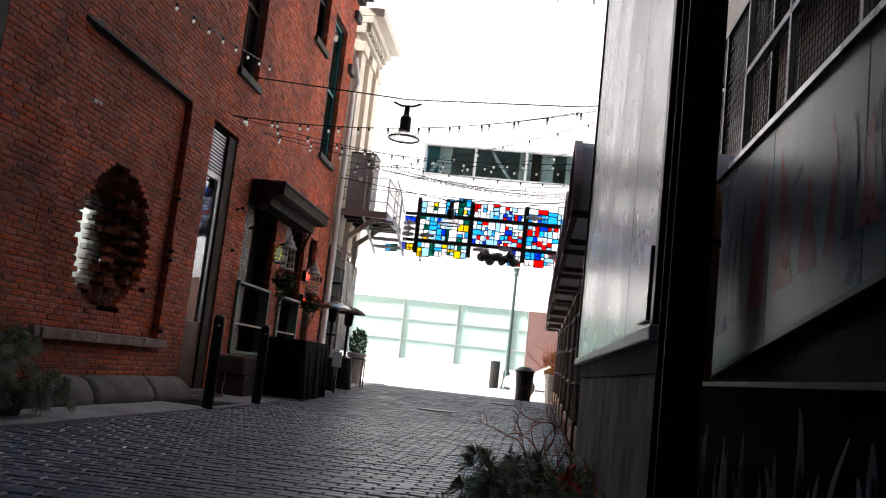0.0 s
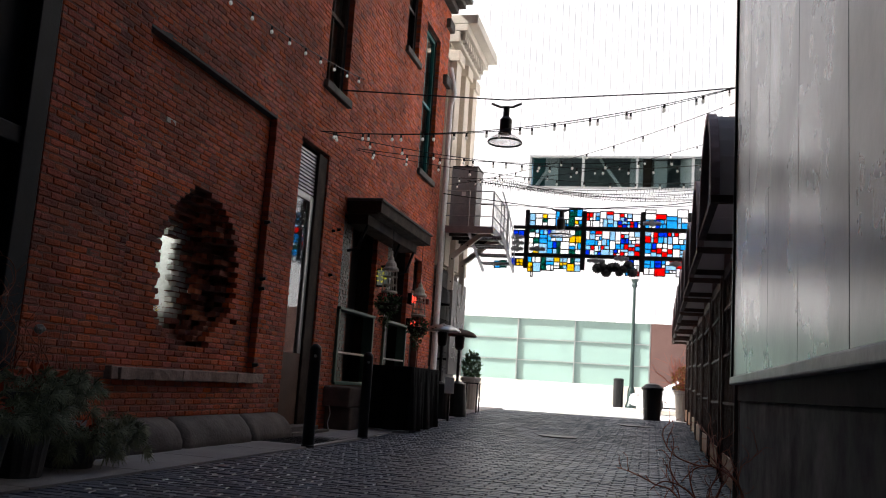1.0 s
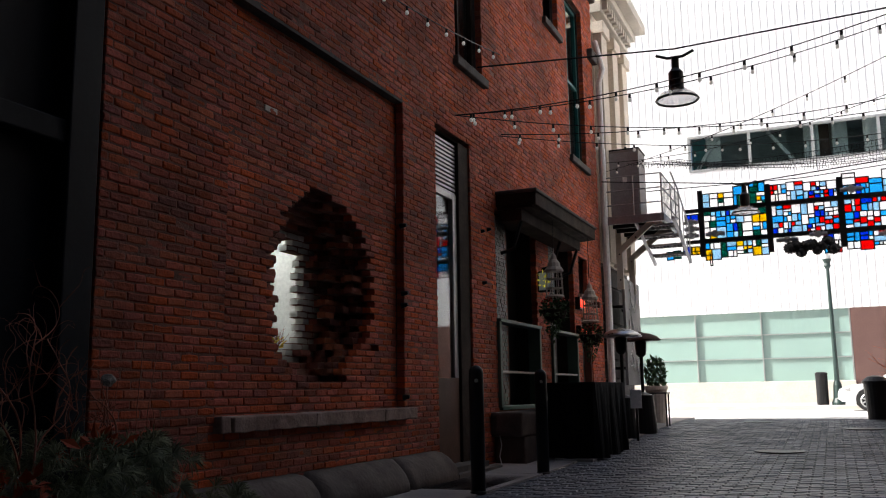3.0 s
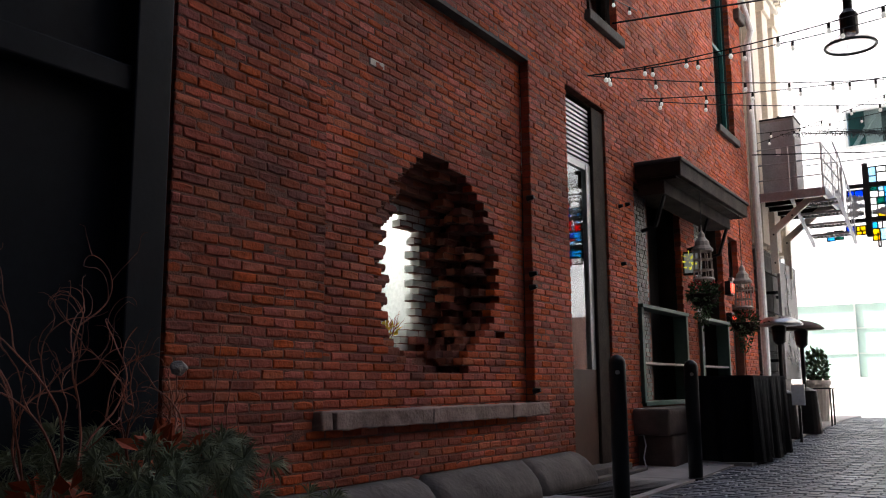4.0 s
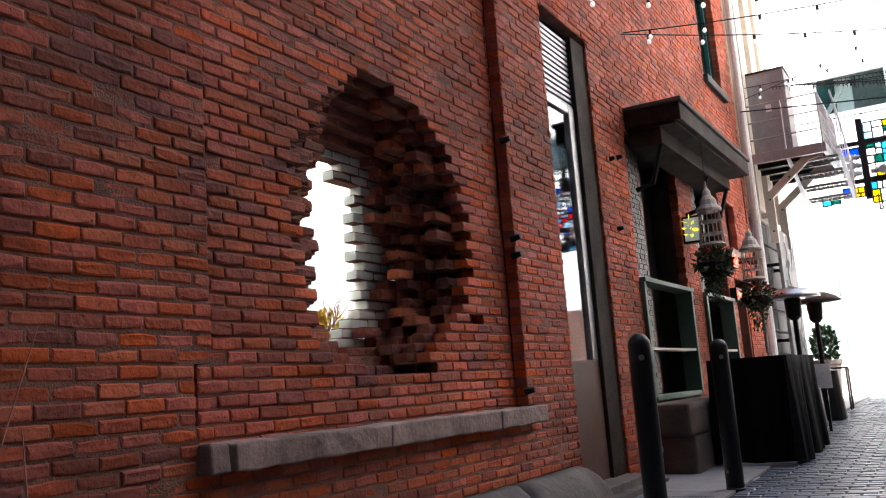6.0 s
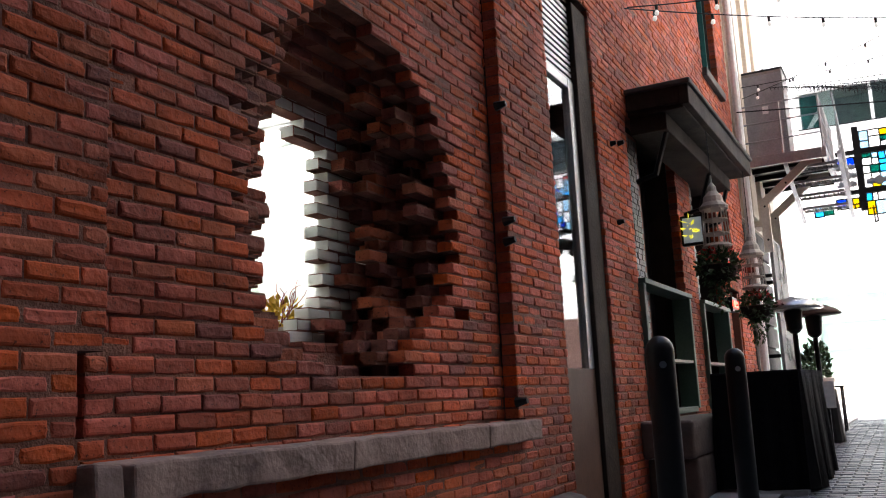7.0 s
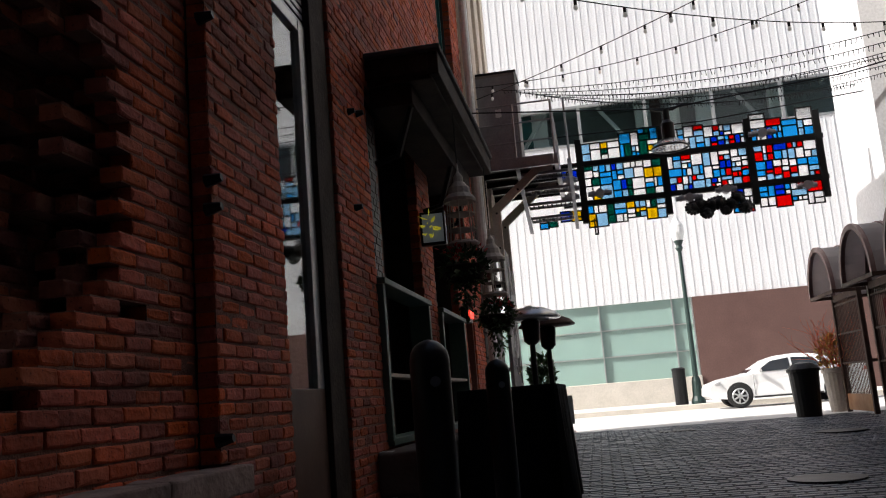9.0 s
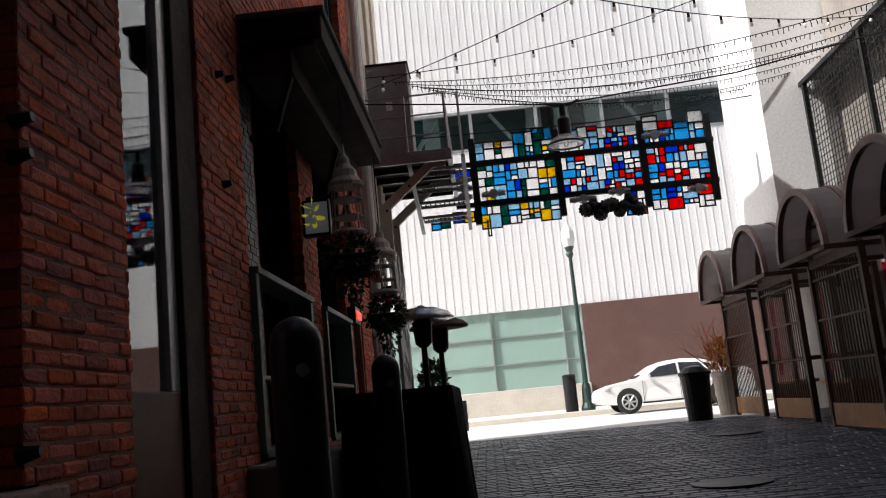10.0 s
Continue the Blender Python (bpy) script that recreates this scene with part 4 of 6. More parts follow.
# conduit, outlet boxes with a cable by the door pier
ob_ = thing("outlet_box", "two weatherproof outlet boxes with a hanging cable", "outlet", -5.15, 15.15, 0.6)
part("box", boxes((W + 0.003, -5.09, 15.1, 15.24, 0.62, 0.76), bevel=0.01), ALU, ob_)
part("box", boxes((W + 0.003, -5.09, 15.1, 15.24, 0.42, 0.53), bevel=0.01), ALU, ob_)
part("cable", tube(bmesh.new(), [(-5.1, 15.15, 0.45), (-5.05, 15.1, 0.3), (-5.07, 15.06, 0.15), (-5.02, 15.0, 0.03)], 0.008, 5), WHITE, ob_)

# ---- patio heaters ----
def heater(x, y, h, tilt):
    t = thing("patio_heater", "patio heater with a round metal reflector hood", "patio heater", x, y, rise(y), "patio heaters")
    z = rise(y)
    part("base", lathe(bmesh.new(), x, y, [(0.24, z), (0.25, z + 0.04), (0.22, z + 0.5), (0.2, z + 0.74), (0.05, z + 0.8)], 20), BLACK, t)
    part("pole", lathe(bmesh.new(), x, y, [(0.035, z + 0.78), (0.035, h - 0.42)], 12), BLACK, t)
    part("burner", lathe(bmesh.new(), x, y, [(0.05, h - 0.45), (0.1, h - 0.4), (0.12, h - 0.15), (0.05, h - 0.1)], 16), BLACK, t)
    bm = lathe(bmesh.new(), x, y, [(0.385, h - 0.13), (0.395, h - 0.115), (0.33, h - 0.05), (0.19, h + 0.01), (0.06, h + 0.03), (0.03, h + 0.05)], 28)
    part("hood", bm, tilt, t, "thin spun metal hood", smooth=True)
    return t


heater(-4.3, 19.75, 2.16, STEEL)
heater(-4.16, 20.9, 2.14, RUST)

# ---- pendant lamps on a cross wire ----
MILK = bpy.data.materials.new("milk_glass")
MILK.use_nodes = True
nt = MILK.node_tree
tl = nt.nodes.new("ShaderNodeBsdfTranslucent")
tl.inputs["Color"].default_value = (0.95, 0.95, 0.93, 1)
mx = nt.nodes.new("ShaderNodeMixShader")
mx.inputs[0].default_value = 0.22
nt.nodes["Principled BSDF"].inputs["Base Color"].default_value = (0.85, 0.85, 0.84, 1)
tpn = nt.nodes.new("ShaderNodeBsdfTransparent")
nt.links.new(tpn.outputs[0], mx.inputs[1])
nt.links.new(tl.outputs[0], mx.inputs[2])
nt.links.new(mx.outputs[0], nt.nodes["Material Output"].inputs[0])

def pendant(x, y, z):
    t = thing("pendant_lamp", "pendant street lamp with a dark neck and wide white shade", "pendant lamp", x, y, z, "pendant lamps")
    part("neck", lathe(bmesh.new(), x, y, [(0.07, z + 0.13), (0.1, z + 0.15), (0.1, z + 0.38), (0.05, z + 0.44), (0.05, z + 0.6)], 18), BLACK, t)
    part("shade", lathe(bmesh.new(), x, y, [(0.27, z), (0.275, z + 0.02), (0.235, z + 0.075), (0.15, z + 0.125), (0.09, z + 0.14), (0.09, z + 0.13), (0.14, z + 0.115), (0.225, z + 0.065), (0.26, z + 0.02)], 32), MILK, t, "white spun shade", smooth=True)
    part("rim", tube(bmesh.new(), [(x + 0.272 * math.cos(k * math.tau / 28), y + 0.272 * math.sin(k * math.tau / 28), z) for k in range(29)], 0.018, 6), BLACK, t, "dark rim")
    part("hook", tube(bmesh.new(), [(x - 0.25, y, z + 0.66), (x - 0.1, y, z + 0.6), (x + 0.1, y, z + 0.6), (x + 0.25, y, z + 0.66)], 0.02, 6), BLACK, t)
    return t


pendant(-2.3, 14.75, 4.88)
pendant(-2.08, 22.0, 4.62)


# ---- string lights ----
def swag(p, q, sag, bulbs, dense=False, thick=0.007):
    t = thing("string_light", "sagging black cable with small bulbs" if not dense else "dense icicle light string on a dark cable", "string lights", *p, "string lights")
    p, q = Vector(p), Vector(q)
    pts = [p.lerp(q, i / 24) - Vector((0, 0, sag * 4 * (i / 24) * (1 - i / 24))) for i in range(25)]
    part("cable", tube(bmesh.new(), pts, thick, 5), BLACK, t)
    bm, bs = bmesh.new(), bmesh.new()
    r = random.Random(int(abs(p.y * 100)) + bulbs)
    for i in range(bulbs):
        u = (i + 0.5) / bulbs
        c = p.lerp(q, u) - Vector((0, 0, sag * 4 * u * (1 - u)))
        if dense:
            L = r.uniform(0.03, 0.1)
            tube(bm, [c, c - Vector((r.uniform(-0.02, 0.02), 0, L))], 0.007, 4)
        else:
            lathe(bm, c.x, c.y, [(0.017, c.z - 0.06), (0.017, c.z - 0.005)], 6)
            lathe(bs, c.x, c.y, [(0.01, c.z - 0.112), (0.022, c.z - 0.1), (0.025, c.z - 0.082), (0.015, c.z - 0.06)], 8)
    tagged(part("sockets", bm, BLACK, t), kind="stuff")
    if not dense:
        tagged(part("bulbs", bs, BULB, t, "small clear bulbs"), kind="stuff")
    else:
        bs.free()
    return t


HUB = (-5.12, 13.75, 4.78)
swag(HUB, (3.0, 12.5, 5.6), 0.45, 16)
swag(HUB, (3.0, 15.5, 6.6), 0.5, 16)
swag(HUB, (3.0, 20.0, 6.2), 0.5, 18)
swag((-5.12, 9.6, 6.6), (3.0, 12.6, 7.0), 0.6, 16)
swag((-5.12, 8.3, 5.4), (-5.1, 15.6, 6.3), 0.15, 12)
swag((-5.12, 15.6, 5.0), (3.0, 17.5, 5.7), 0.35, 14)
swag((-5.12, 15.5, 4.95), (3.0, 22.5, 6.3), 0.4, 16)
swag((-5.0, 22.3, 5.9), (3.0, 14.8, 6.3), 0.3, 14)
swag((-5.0, 22.3, 6.1), (3.0, 20.5, 7.2), 0.5, 14)
wire = thing("lamp_wire", "dark steel wire carrying the pendant lamps", "cable", -5.1, 14.7, 5.7)
part("cable", tube(bmesh.new(), [(-5.1, 14.6, 5.75), (-2.3, 14.75, 5.6), (0.5, 14.9, 5.75), (3.0, 15.0, 6.0)], 0.012, 5), BLACK, wire)
part("cable", tube(bmesh.new(), [(-5.1, 22.2, 5.65), (-2.08, 22.0, 5.24), (0.5, 21.9, 5.4), (3.0, 21.8, 5.8)], 0.012, 5), BLACK, wire)
for i in range(7):
    swag((-4.6 + 0.12 * i, 22.6 + 0.4 * i, 6.1 + 0.1 * i), (3.0, 20.5 + 1.0 * i, 5.9 + 0.14 * i), 0.35 + 0.05 * (i % 3), 110, True)

# ---- cream building beyond, with drainpipe ----
cb = tagged(new("wall_cream_building"), "cream stuccoed building with pilasters and a dentilled cornice", "wall", kind="structure")
part("upper_wall", boxes((-12, -5.25, 22.55, 25.4, 3.9, 10.5)), CREAM, cb)
part("lower_wall", boxes((-12, -5.3, 22.55, 25.4, 0, 3.9)), DARKSTONE, cb, "dark rough stone ground floor")
for a in (22.6, 23.75, 24.84):
    part("pilaster", boxes((-5.25, -5.05, a, a + 0.55, 3.9, 9.6), (-5.25, -4.98, a - 0.05, a + 0.6, 9.3, 9.6), bevel=0.015), CREAM, cb)
part("cornice", boxes((-12, -5.0, 22.5, 25.45, 9.8, 10.1), (-12, -4.8, 22.5, 25.5, 10.1, 10.3), (-12, -4.55, 22.5, 25.6, 10.3, 10.55), bevel=0.02), LIMESTONE, cb)
for i in range(11):
    a = 22.6 + i * 0.25
    part("dentil", boxes((-5.0, -4.88, a, a + 0.12, 9.88, 10.08)), LIMESTONE, cb)
for i in range(9):
    for k in range(2):
        bm = boxes((-5.3, -5.24, 22.6 + k * 1.42, 24.0 + k * 1.4, 0.05 + i * 0.42, 0.43 + i * 0.42), bevel=0.02)
        part("stone", bm, DARKSTONE, cb)
pipe = thing("drainpipe", "white round drainpipe at the corner of the buildings", "drainpipe", -5.1, 22.38, 0)
part("pipe", tube(bmesh.new(), [(-5.1, 22.32, 0.1), (-5.1, 22.32, 8.0), (-5.0, 22.3, 8.3), (-5.15, 22.3, 9.0)], 0.07, 10), WHITE, pipe)
part("pipe", tube(bmesh.new(), [(-5.12, 22.6, 0.1), (-5.12, 22.6, 6.5)], 0.045, 8), WHITE, pipe)
setting("wall_gap", boxes((-12, -5.3, 22.2, 22.55, 0, 9.4)), LIMESTONE, "pale infill wall between two buildings", "wall")
setting("wall_behind_left", boxes((-30, -12, 7, 24.5, 0, 8)), LIMESTONE, "plain building mass behind the alley", "wall")

# poster board
pb = thing("poster_board", "tall grey poster panel with white branching lines", "poster", -4.9, 23.8, 1.15)
part("bracket", boxes((-5.25, -4.922, 23.2, 23.26, 2.9, 2.96), (-5.25, -4.922, 24.3, 24.36, 2.9, 2.96), (-5.25, -4.922, 23.2, 23.26, 1.5, 1.56)), BLACK, pb)
part("board", boxes((-4.92, -4.86, 22.95, 24.6, 1.15, 3.55), bevel=0.008), POSTER, pb)
bm = bmesh.new()
r = random.Random(5)
for k in range(9):
    p = Vector((-4.852, r.uniform(23.1, 24.4), r.uniform(1.5, 3.3)))
    pts = [p]
    for _ in range(6):
        p = p + Vector((0, r.uniform(-0.2, 0.25), r.uniform(-0.3, 0.3)))
        p.y, p.z = min(24.55, max(23.0, p.y)), min(3.5, max(1.2, p.z))
        pts.append(p.copy())
    tube(bm, pts, 0.012, 4)
tagged(part("lines", bm, CHALK, pb, "white branching lines"), kind="stuff")

# ---- balcony / fire escape ----
DZ = 4.78
bal = thing("fire_escape", "grey steel fire-escape balcony with thin railing and grated steps", "fire escape", -4.5, 23.5, DZ)
part("deck", boxes((-5.12, -3.86, 22.4, 24.9, DZ, DZ + 0.05), bevel=0.008), DARKSTONE, bal)
part("front_beam", boxes((-5.12, -3.86, 22.33, 22.396, DZ - 0.1, DZ + 0.08), bevel=0.006), GALV, bal, "grey steel edge beam")
part("side_beam", boxes((-3.855, -3.79, 22.33, 24.9, DZ - 0.1, DZ + 0.08), bevel=0.006), GALV, bal, "grey steel edge beam")
for yy in (22.9, 23.5, 24.1, 24.7):
    part("joist", boxes((-5.1, -3.87, yy, yy + 0.06, DZ - 0.09, DZ - 0.002)), BLACK, bal)
for x, yy in ((-3.83, 22.37), (-3.83, 23.6), (-3.83, 24.85), (-5.06, 22.37), (-4.45, 22.37)):
    part("post", tube(bmesh.new(), [(x, yy, DZ + 0.08), (x, yy, DZ + 0.98)], 0.02, 6), GALV, bal)
for zz in (0.34, 0.66, 0.98):
    part("rail", tube(bmesh.new(), [(-5.08, 22.37, DZ + zz), (-3.83, 22.37, DZ + zz), (-3.83, 24.87, DZ + zz)], 0.016, 6), GALV, bal)
for i in range(14):
    part("baluster", tube(bmesh.new(), [(-3.83, 22.5 + i * 0.17, DZ + 0.08), (-3.83, 22.5 + i * 0.17, DZ + 0.98)], 0.008, 5), GALV, bal)
# stair of grated treads that falls away along the wall
for i in range(4):
    y0, z0 = 22.75 + 0.5 * i, DZ - 0.14 - 0.15 * i
    tread = part("tread", boxes((-4.42, -3.66, y0, y0 + 0.03, z0, z0 + 0.05), (-4.42, -3.66, y0 + 0.35, y0 + 0.38, z0, z0 + 0.05)), GALV, bal)
    for k in range(10):
        part("grate_bar", boxes((-4.42 + k * 0.08, -4.4 + k * 0.08, y0 + 0.031, y0 + 0.349, z0 + 0.01, z0 + 0.04)), DARKSTONE, tread)
for x in (-4.46, -3.62):
    part("stringer", tube(bmesh.new(), [(x, 22.5, DZ - 0.02), (x, 24.8, DZ - 0.72)], 0.045, 4), GALV, bal)
part("hand_rail", tube(bmesh.new(), [(-3.62, 22.4, DZ + 0.98), (-3.62, 23.2, DZ + 0.8), (-3.62, 24.8, DZ + 0.2), (-3.62, 24.8, DZ - 0.7)], 0.02, 6), GALV, bal)
for i in range(4):
    part("rail_post", tube(bmesh.new(), [(-3.62, 22.9 + 0.5 * i, DZ - 0.15 - 0.15 * i), (-3.62, 22.9 + 0.5 * i, DZ + 0.86 - 0.19 * i)], 0.012, 5), GALV, bal)
# two kinked plate brackets
for yy in (22.7, 24.0):
    bm = bmesh.new()
    line = [(-3.9, DZ - 0.08), (-4.12, DZ - 0.1), (-4.82, DZ - 0.68), (-4.82, DZ - 1.5), (-4.96, DZ - 1.5), (-4.96, DZ - 0.62), (-4.2, DZ + 0.0), (-3.9, DZ + 0.0)]
    rings = [[bm.verts.new((x, yy + e, z - 0.005)) for x, z in line] for e in (0, 0.09)]
    for i in range(8):
        bm.faces.new((rings[0][i], rings[0][(i + 1) % 8], rings[1][(i + 1) % 8], rings[1][i]))
    bm.faces.new(rings[0][::-1])
    bm.faces.new(rings[1])
    br = part("bracket", bm, LIMESTONE, bal, "pale kinked steel bracket")
    for x, z in ((-4.5, DZ - 0.36), (-4.88, DZ - 0.72), (-4.88, DZ - 1.3)):
        part("bolt", tube(bmesh.new(), [(x, yy - 0.015, z), (x, yy, z)], 0.02, 6), BLACK, br)
ep = thing("steel_cabinet", "tall grey steel cabinet standing on the balcony", "cabinet", -4.7, 23.1, DZ + 0.05)
part("body", boxes((-5.08, -4.38, 22.85, 23.6, DZ + 0.052, 6.5), bevel=0.015), mat("cabinet_grey", (0.27, 0.25, 0.245), 0.6, 0, (0.2, 0.185, 0.18), 2, 0.1, 30), ep)
part("door", boxes((-5.05, -4.41, 22.835, 22.849, DZ + 0.1, 6.44), bevel=0.004), GALV, ep, "grey sheet door")
part("label", boxes((-4.76, -4.66, 22.826, 22.834, 5.72, 5.86)), WHITE, ep, "small pale label")
part("top_edge", boxes((-5.1, -4.36, 22.83, 23.62, 6.5, 6.53), bevel=0.006), BLACK, ep)
part("cap", lathe(bmesh.new(), -4.72, 23.1, [(0.04, 6.53), (0.05, 6.58), (0.02, 6.63)], 8), BLACK, ep)

# ---- stained glass artwork across the alley ----
COLS = {"white": (0.98, 0.98, 0.99), "blue": (0.02, 0.16, 0.75), "sky": (0.1, 0.55, 0.88), "red": (0.85, 0.03, 0.03), "teal": (0.02, 0.25, 0.2), "yellow": (0.85, 0.65, 0.03), "pale": (0.5, 0.72, 0.88), "orange": (0.8, 0.2, 0.02), "pink": (0.8, 0.05, 0.2)}


def stained(name, c):
    m = bpy.data.materials.new(name)
    m.use_nodes = True
    nt = m.node_tree
    b = nt.nodes["Principled BSDF"]
    b.inputs["Base Color"].default_value, b.inputs["Roughness"].default_value = (*c, 1), 0.25
    tr = nt.nodes.new("ShaderNodeBsdfTranslucent")
    tr.inputs["Color"].default_value = (*c, 1)
    tp = nt.nodes.new("ShaderNodeBsdfTransparent")
    tp.inputs["Color"].default_value = (*[min(1, k * 1.05) for k in c], 1)
    m1, m2 = nt.nodes.new("ShaderNodeMixShader"), nt.nodes.new("ShaderNodeMixShader")
    m1.inputs[0].default_value, m2.inputs[0].default_value = 0.8, 0.06
    nt.links.new(tr.outputs[0], m1.inputs[1])
    nt.links.new(tp.outputs[0], m1.inputs[2])
    nt.links.new(m1.outputs[0], m2.inputs[1])
    nt.links.new(b.outputs[0], m2.inputs[2])
    nt.links.new(m2.outputs[0], nt.nodes["Material Output"].inputs[0])
    return m


STAIN = {k: stained("stained_" + k, c) for k, c in COLS.items()}
AY = 25.9
art = thing("stained_glass_artwork", "hanging black-framed artwork of coloured stained glass panes", "artwork", -1.2, AY, 5.1)
BARX, BARZ = (-3.45, -1.83, -0.2, 1.08), (4.71, 5.51)
for x in BARX:
    part("upright", boxes((x - 0.06, x + 0.06, AY - 0.05, AY + 0.05, 4.32, 6.02)), BLACK, art)
for z in BARZ:
    part("beam", boxes((-3.85, 1.16, AY - 0.045, AY + 0.045, z - 0.045, z + 0.045)), BLACK, art)
PA = random.Random(42)


def panes(x0, x1, z0, z1, palette, depth=0):
    w, h = x1 - x0, z1 - z0
    big = max(w, h)
    if big < 0.18 or (big < 0.3 and PA.random() < 0.45) or depth > 7:
        bm = boxes((x0 + 0.006, x1 - 0.006, AY - 0.012 + PA.uniform(-0.004, 0.004), AY, z0 + 0.006, z1 - 0.006))
        part("pane", bm, STAIN[PA.choice(palette)], art)
        LEAD.append((x0, x1, z0, z1))
        return
    if w / h > PA.uniform(0.7, 1.4):
        m = x0 + w * PA.uniform(0.35, 0.65)
        panes(x0, m, z0, z1, palette, depth + 1)
        panes(m, x1, z0, z1, palette, depth + 1)
    else:
        m = z0 + h * PA.uniform(0.35, 0.65)
        panes(x0, x1, z0, m, palette, depth + 1)
        panes(x0, x1, m, z1, palette, depth + 1)


LEAD = []
left = ["white", "white", "blue", "sky", "sky", "teal", "yellow", "pale", "white", "white", "teal", "sky", "pale"]
right = ["white", "white", "white", "red", "red", "sky", "sky", "pale", "pale", "white", "white", "blue"]
for (a, b, pal) in ((-3.39, -1.89, left), (-1.77, -0.26, right), (-0.14, 1.02, right)):
    panes(a, b, 4.76, 5.46, pal)
    n = 4
    for i in range(n):
        s, e = a + (b - a) * i / n, a + (b - a) * (i + 1) / n
        panes(s, e, 5.56, 5.56 + PA.uniform(0.34, 0.56), pal)
        if not (a < -1 and a > -2 and i < 3):
            panes(s, e, 4.66 - PA.uniform(0.3, 0.46), 4.66, pal)
panes(-4.35, -4.18, 4.3, 4.5, ["sky"])
panes(-4.18, -4.0, 4.32, 4.52, ["teal"])
panes(-3.93, -3.74, 4.4, 4.6, ["blue"])
panes(-3.72, -3.52, 4.39, 4.59, ["yellow"])
panes(-3.85, -3.52, 5.2, 5.42, ["blue", "teal"])
part("loose_frame", boxes((-3.3, -3.27, AY - 0.02, AY, 4.1, 4.4), (-3.25, -3.22, AY - 0.02, AY, 4.1, 4.4), (-3.3, -3.22, AY - 0.02, AY, 4.07, 4.1)), BLACK, art)
V, F = [], []
for x0, x1, z0, z1 in LEAD:
    for a, b, c, d in ((x0 - 0.013, x1 + 0.013, z0 - 0.013, z0 + 0.013), (x0 - 0.013, x1 + 0.013, z1 - 0.013, z1 + 0.013), (x0 - 0.013, x0 + 0.013, z0, z1), (x1 - 0.013, x1 + 0.013, z0, z1)):
        n = len(V)
        V += [(a, AY - 0.02, c), (b, AY - 0.02, c), (b, AY - 0.02, d), (a, AY - 0.02, d), (a, AY + 0.006, c), (b, AY + 0.006, c), (b, AY + 0.006, d), (a, AY + 0.006, d)]
        F += [tuple(i + n for i in q) for q in ((0, 1, 2, 3), (4, 5, 1, 0), (5, 6, 2, 1), (6, 7, 3, 2), (7, 4, 0, 3), (7, 6, 5, 4))]
ld = new("leading", mesh_of("leading", V, F, BLACK))
ld.parent = art
ld.matrix_parent_inverse = Matrix.Translation(-art.location)
tagged(ld, "black lead strips", kind="stuff")
# machine-like silver canisters and black blooms on the artwork
for x, z, L in ((-3.7, 5.2, 0.36), (-3.68, 5.03, 0.36), (-3.7, 4.86, 0.36), (-3.12, 4.87, 0.46), (-1.45, 4.58, 0.5), (-0.75, 4.66, 0.4), (0.05, 5.68, 0.5), (0.72, 4.56, 0.36)):
    bm = bmesh.new()
    tube(bm, [(x - L / 2, AY - 0.1, z), (x - L / 2 + 0.03, AY - 0.1, z), (x - 0.07, AY - 0.1, z), (x + 0.07, AY - 0.1, z), (x + L / 2, AY - 0.1, z)], 0.05, 10)
    tube(bm, [(x, AY - 0.06, z), (x, AY - 0.18, z)], 0.085, 14)
    for e in (-1, 1):
        tube(bm, [(x + e * L * 0.3, AY - 0.1, z), (x + e * L * 0.36, AY - 0.1, z)], 0.066, 10)
        tube(bm, [(x + e * 0.08, AY - 0.12, z + 0.03), (x + e * L * 0.3, AY - 0.13, z + 0.07)], 0.014, 5)
    part("canister", bm, GALV, art, "silver canister")
for i in range(9):
    bx, bz, br = -1.4 + i * 0.12, 4.36 + 0.11 * math.sin(i * 2.1) + PA.uniform(-0.04, 0.04), PA.uniform(0.09, 0.15)
    bm = bmesh.new()
    for k in range(13):
        a = k * math.tau / 13 + i
        tube(bm, [(bx, AY - 0.08, bz), (bx + br * 0.6 * math.cos(a), AY - 0.14, bz + br * 0.6 * math.sin(a)), (bx + br * math.cos(a), AY - 0.1, bz + br * 0.9 * math.sin(a))], 0.045, 5, 0.03)
    bmesh.ops.create_icosphere(bm, subdivisions=2, radius=br * 0.7, matrix=Matrix.Translation((bx, AY - 0.13, bz)))
    part("black_bloom", bm, BLACK, art, "black metal flower")
part("hanging_wire", tube(bmesh.new(), [(-4.9, AY, 6.15), (-1.0, AY + 0.02, 6.1), (3.0, AY, 6.35)], 0.012, 5), BLACK, art)

# ---- the row of arched booths ----
HX, PX = 0.72, 1.12


AWN = bpy.data.materials.new("grey_awning_sheet")
AWN.use_nodes = True
nt = AWN.node_tree
tl = nt.nodes.new("ShaderNodeBsdfTranslucent")
tl.inputs["Color"].default_value = (0.6, 0.55, 0.55, 1)
mx = nt.nodes.new("ShaderNodeMixShader")
mx.inputs[0].default_value = 0.5
nt.nodes["Principled BSDF"].inputs["Base Color"].default_value = (0.42, 0.4, 0.41, 1)
nt.links.new(nt.nodes["Principled BSDF"].outputs[0], mx.inputs[1])
nt.links.new(tl.outputs[0], mx.inputs[2])
nt.links.new(mx.outputs[0], nt.nodes["Material Output"].inputs[0])
HOOP = mat("pinkish_steel", (0.3, 0.2, 0.19), 0.55, 0.2, (0.2, 0.13, 0.12), 5, 0.2, 40)


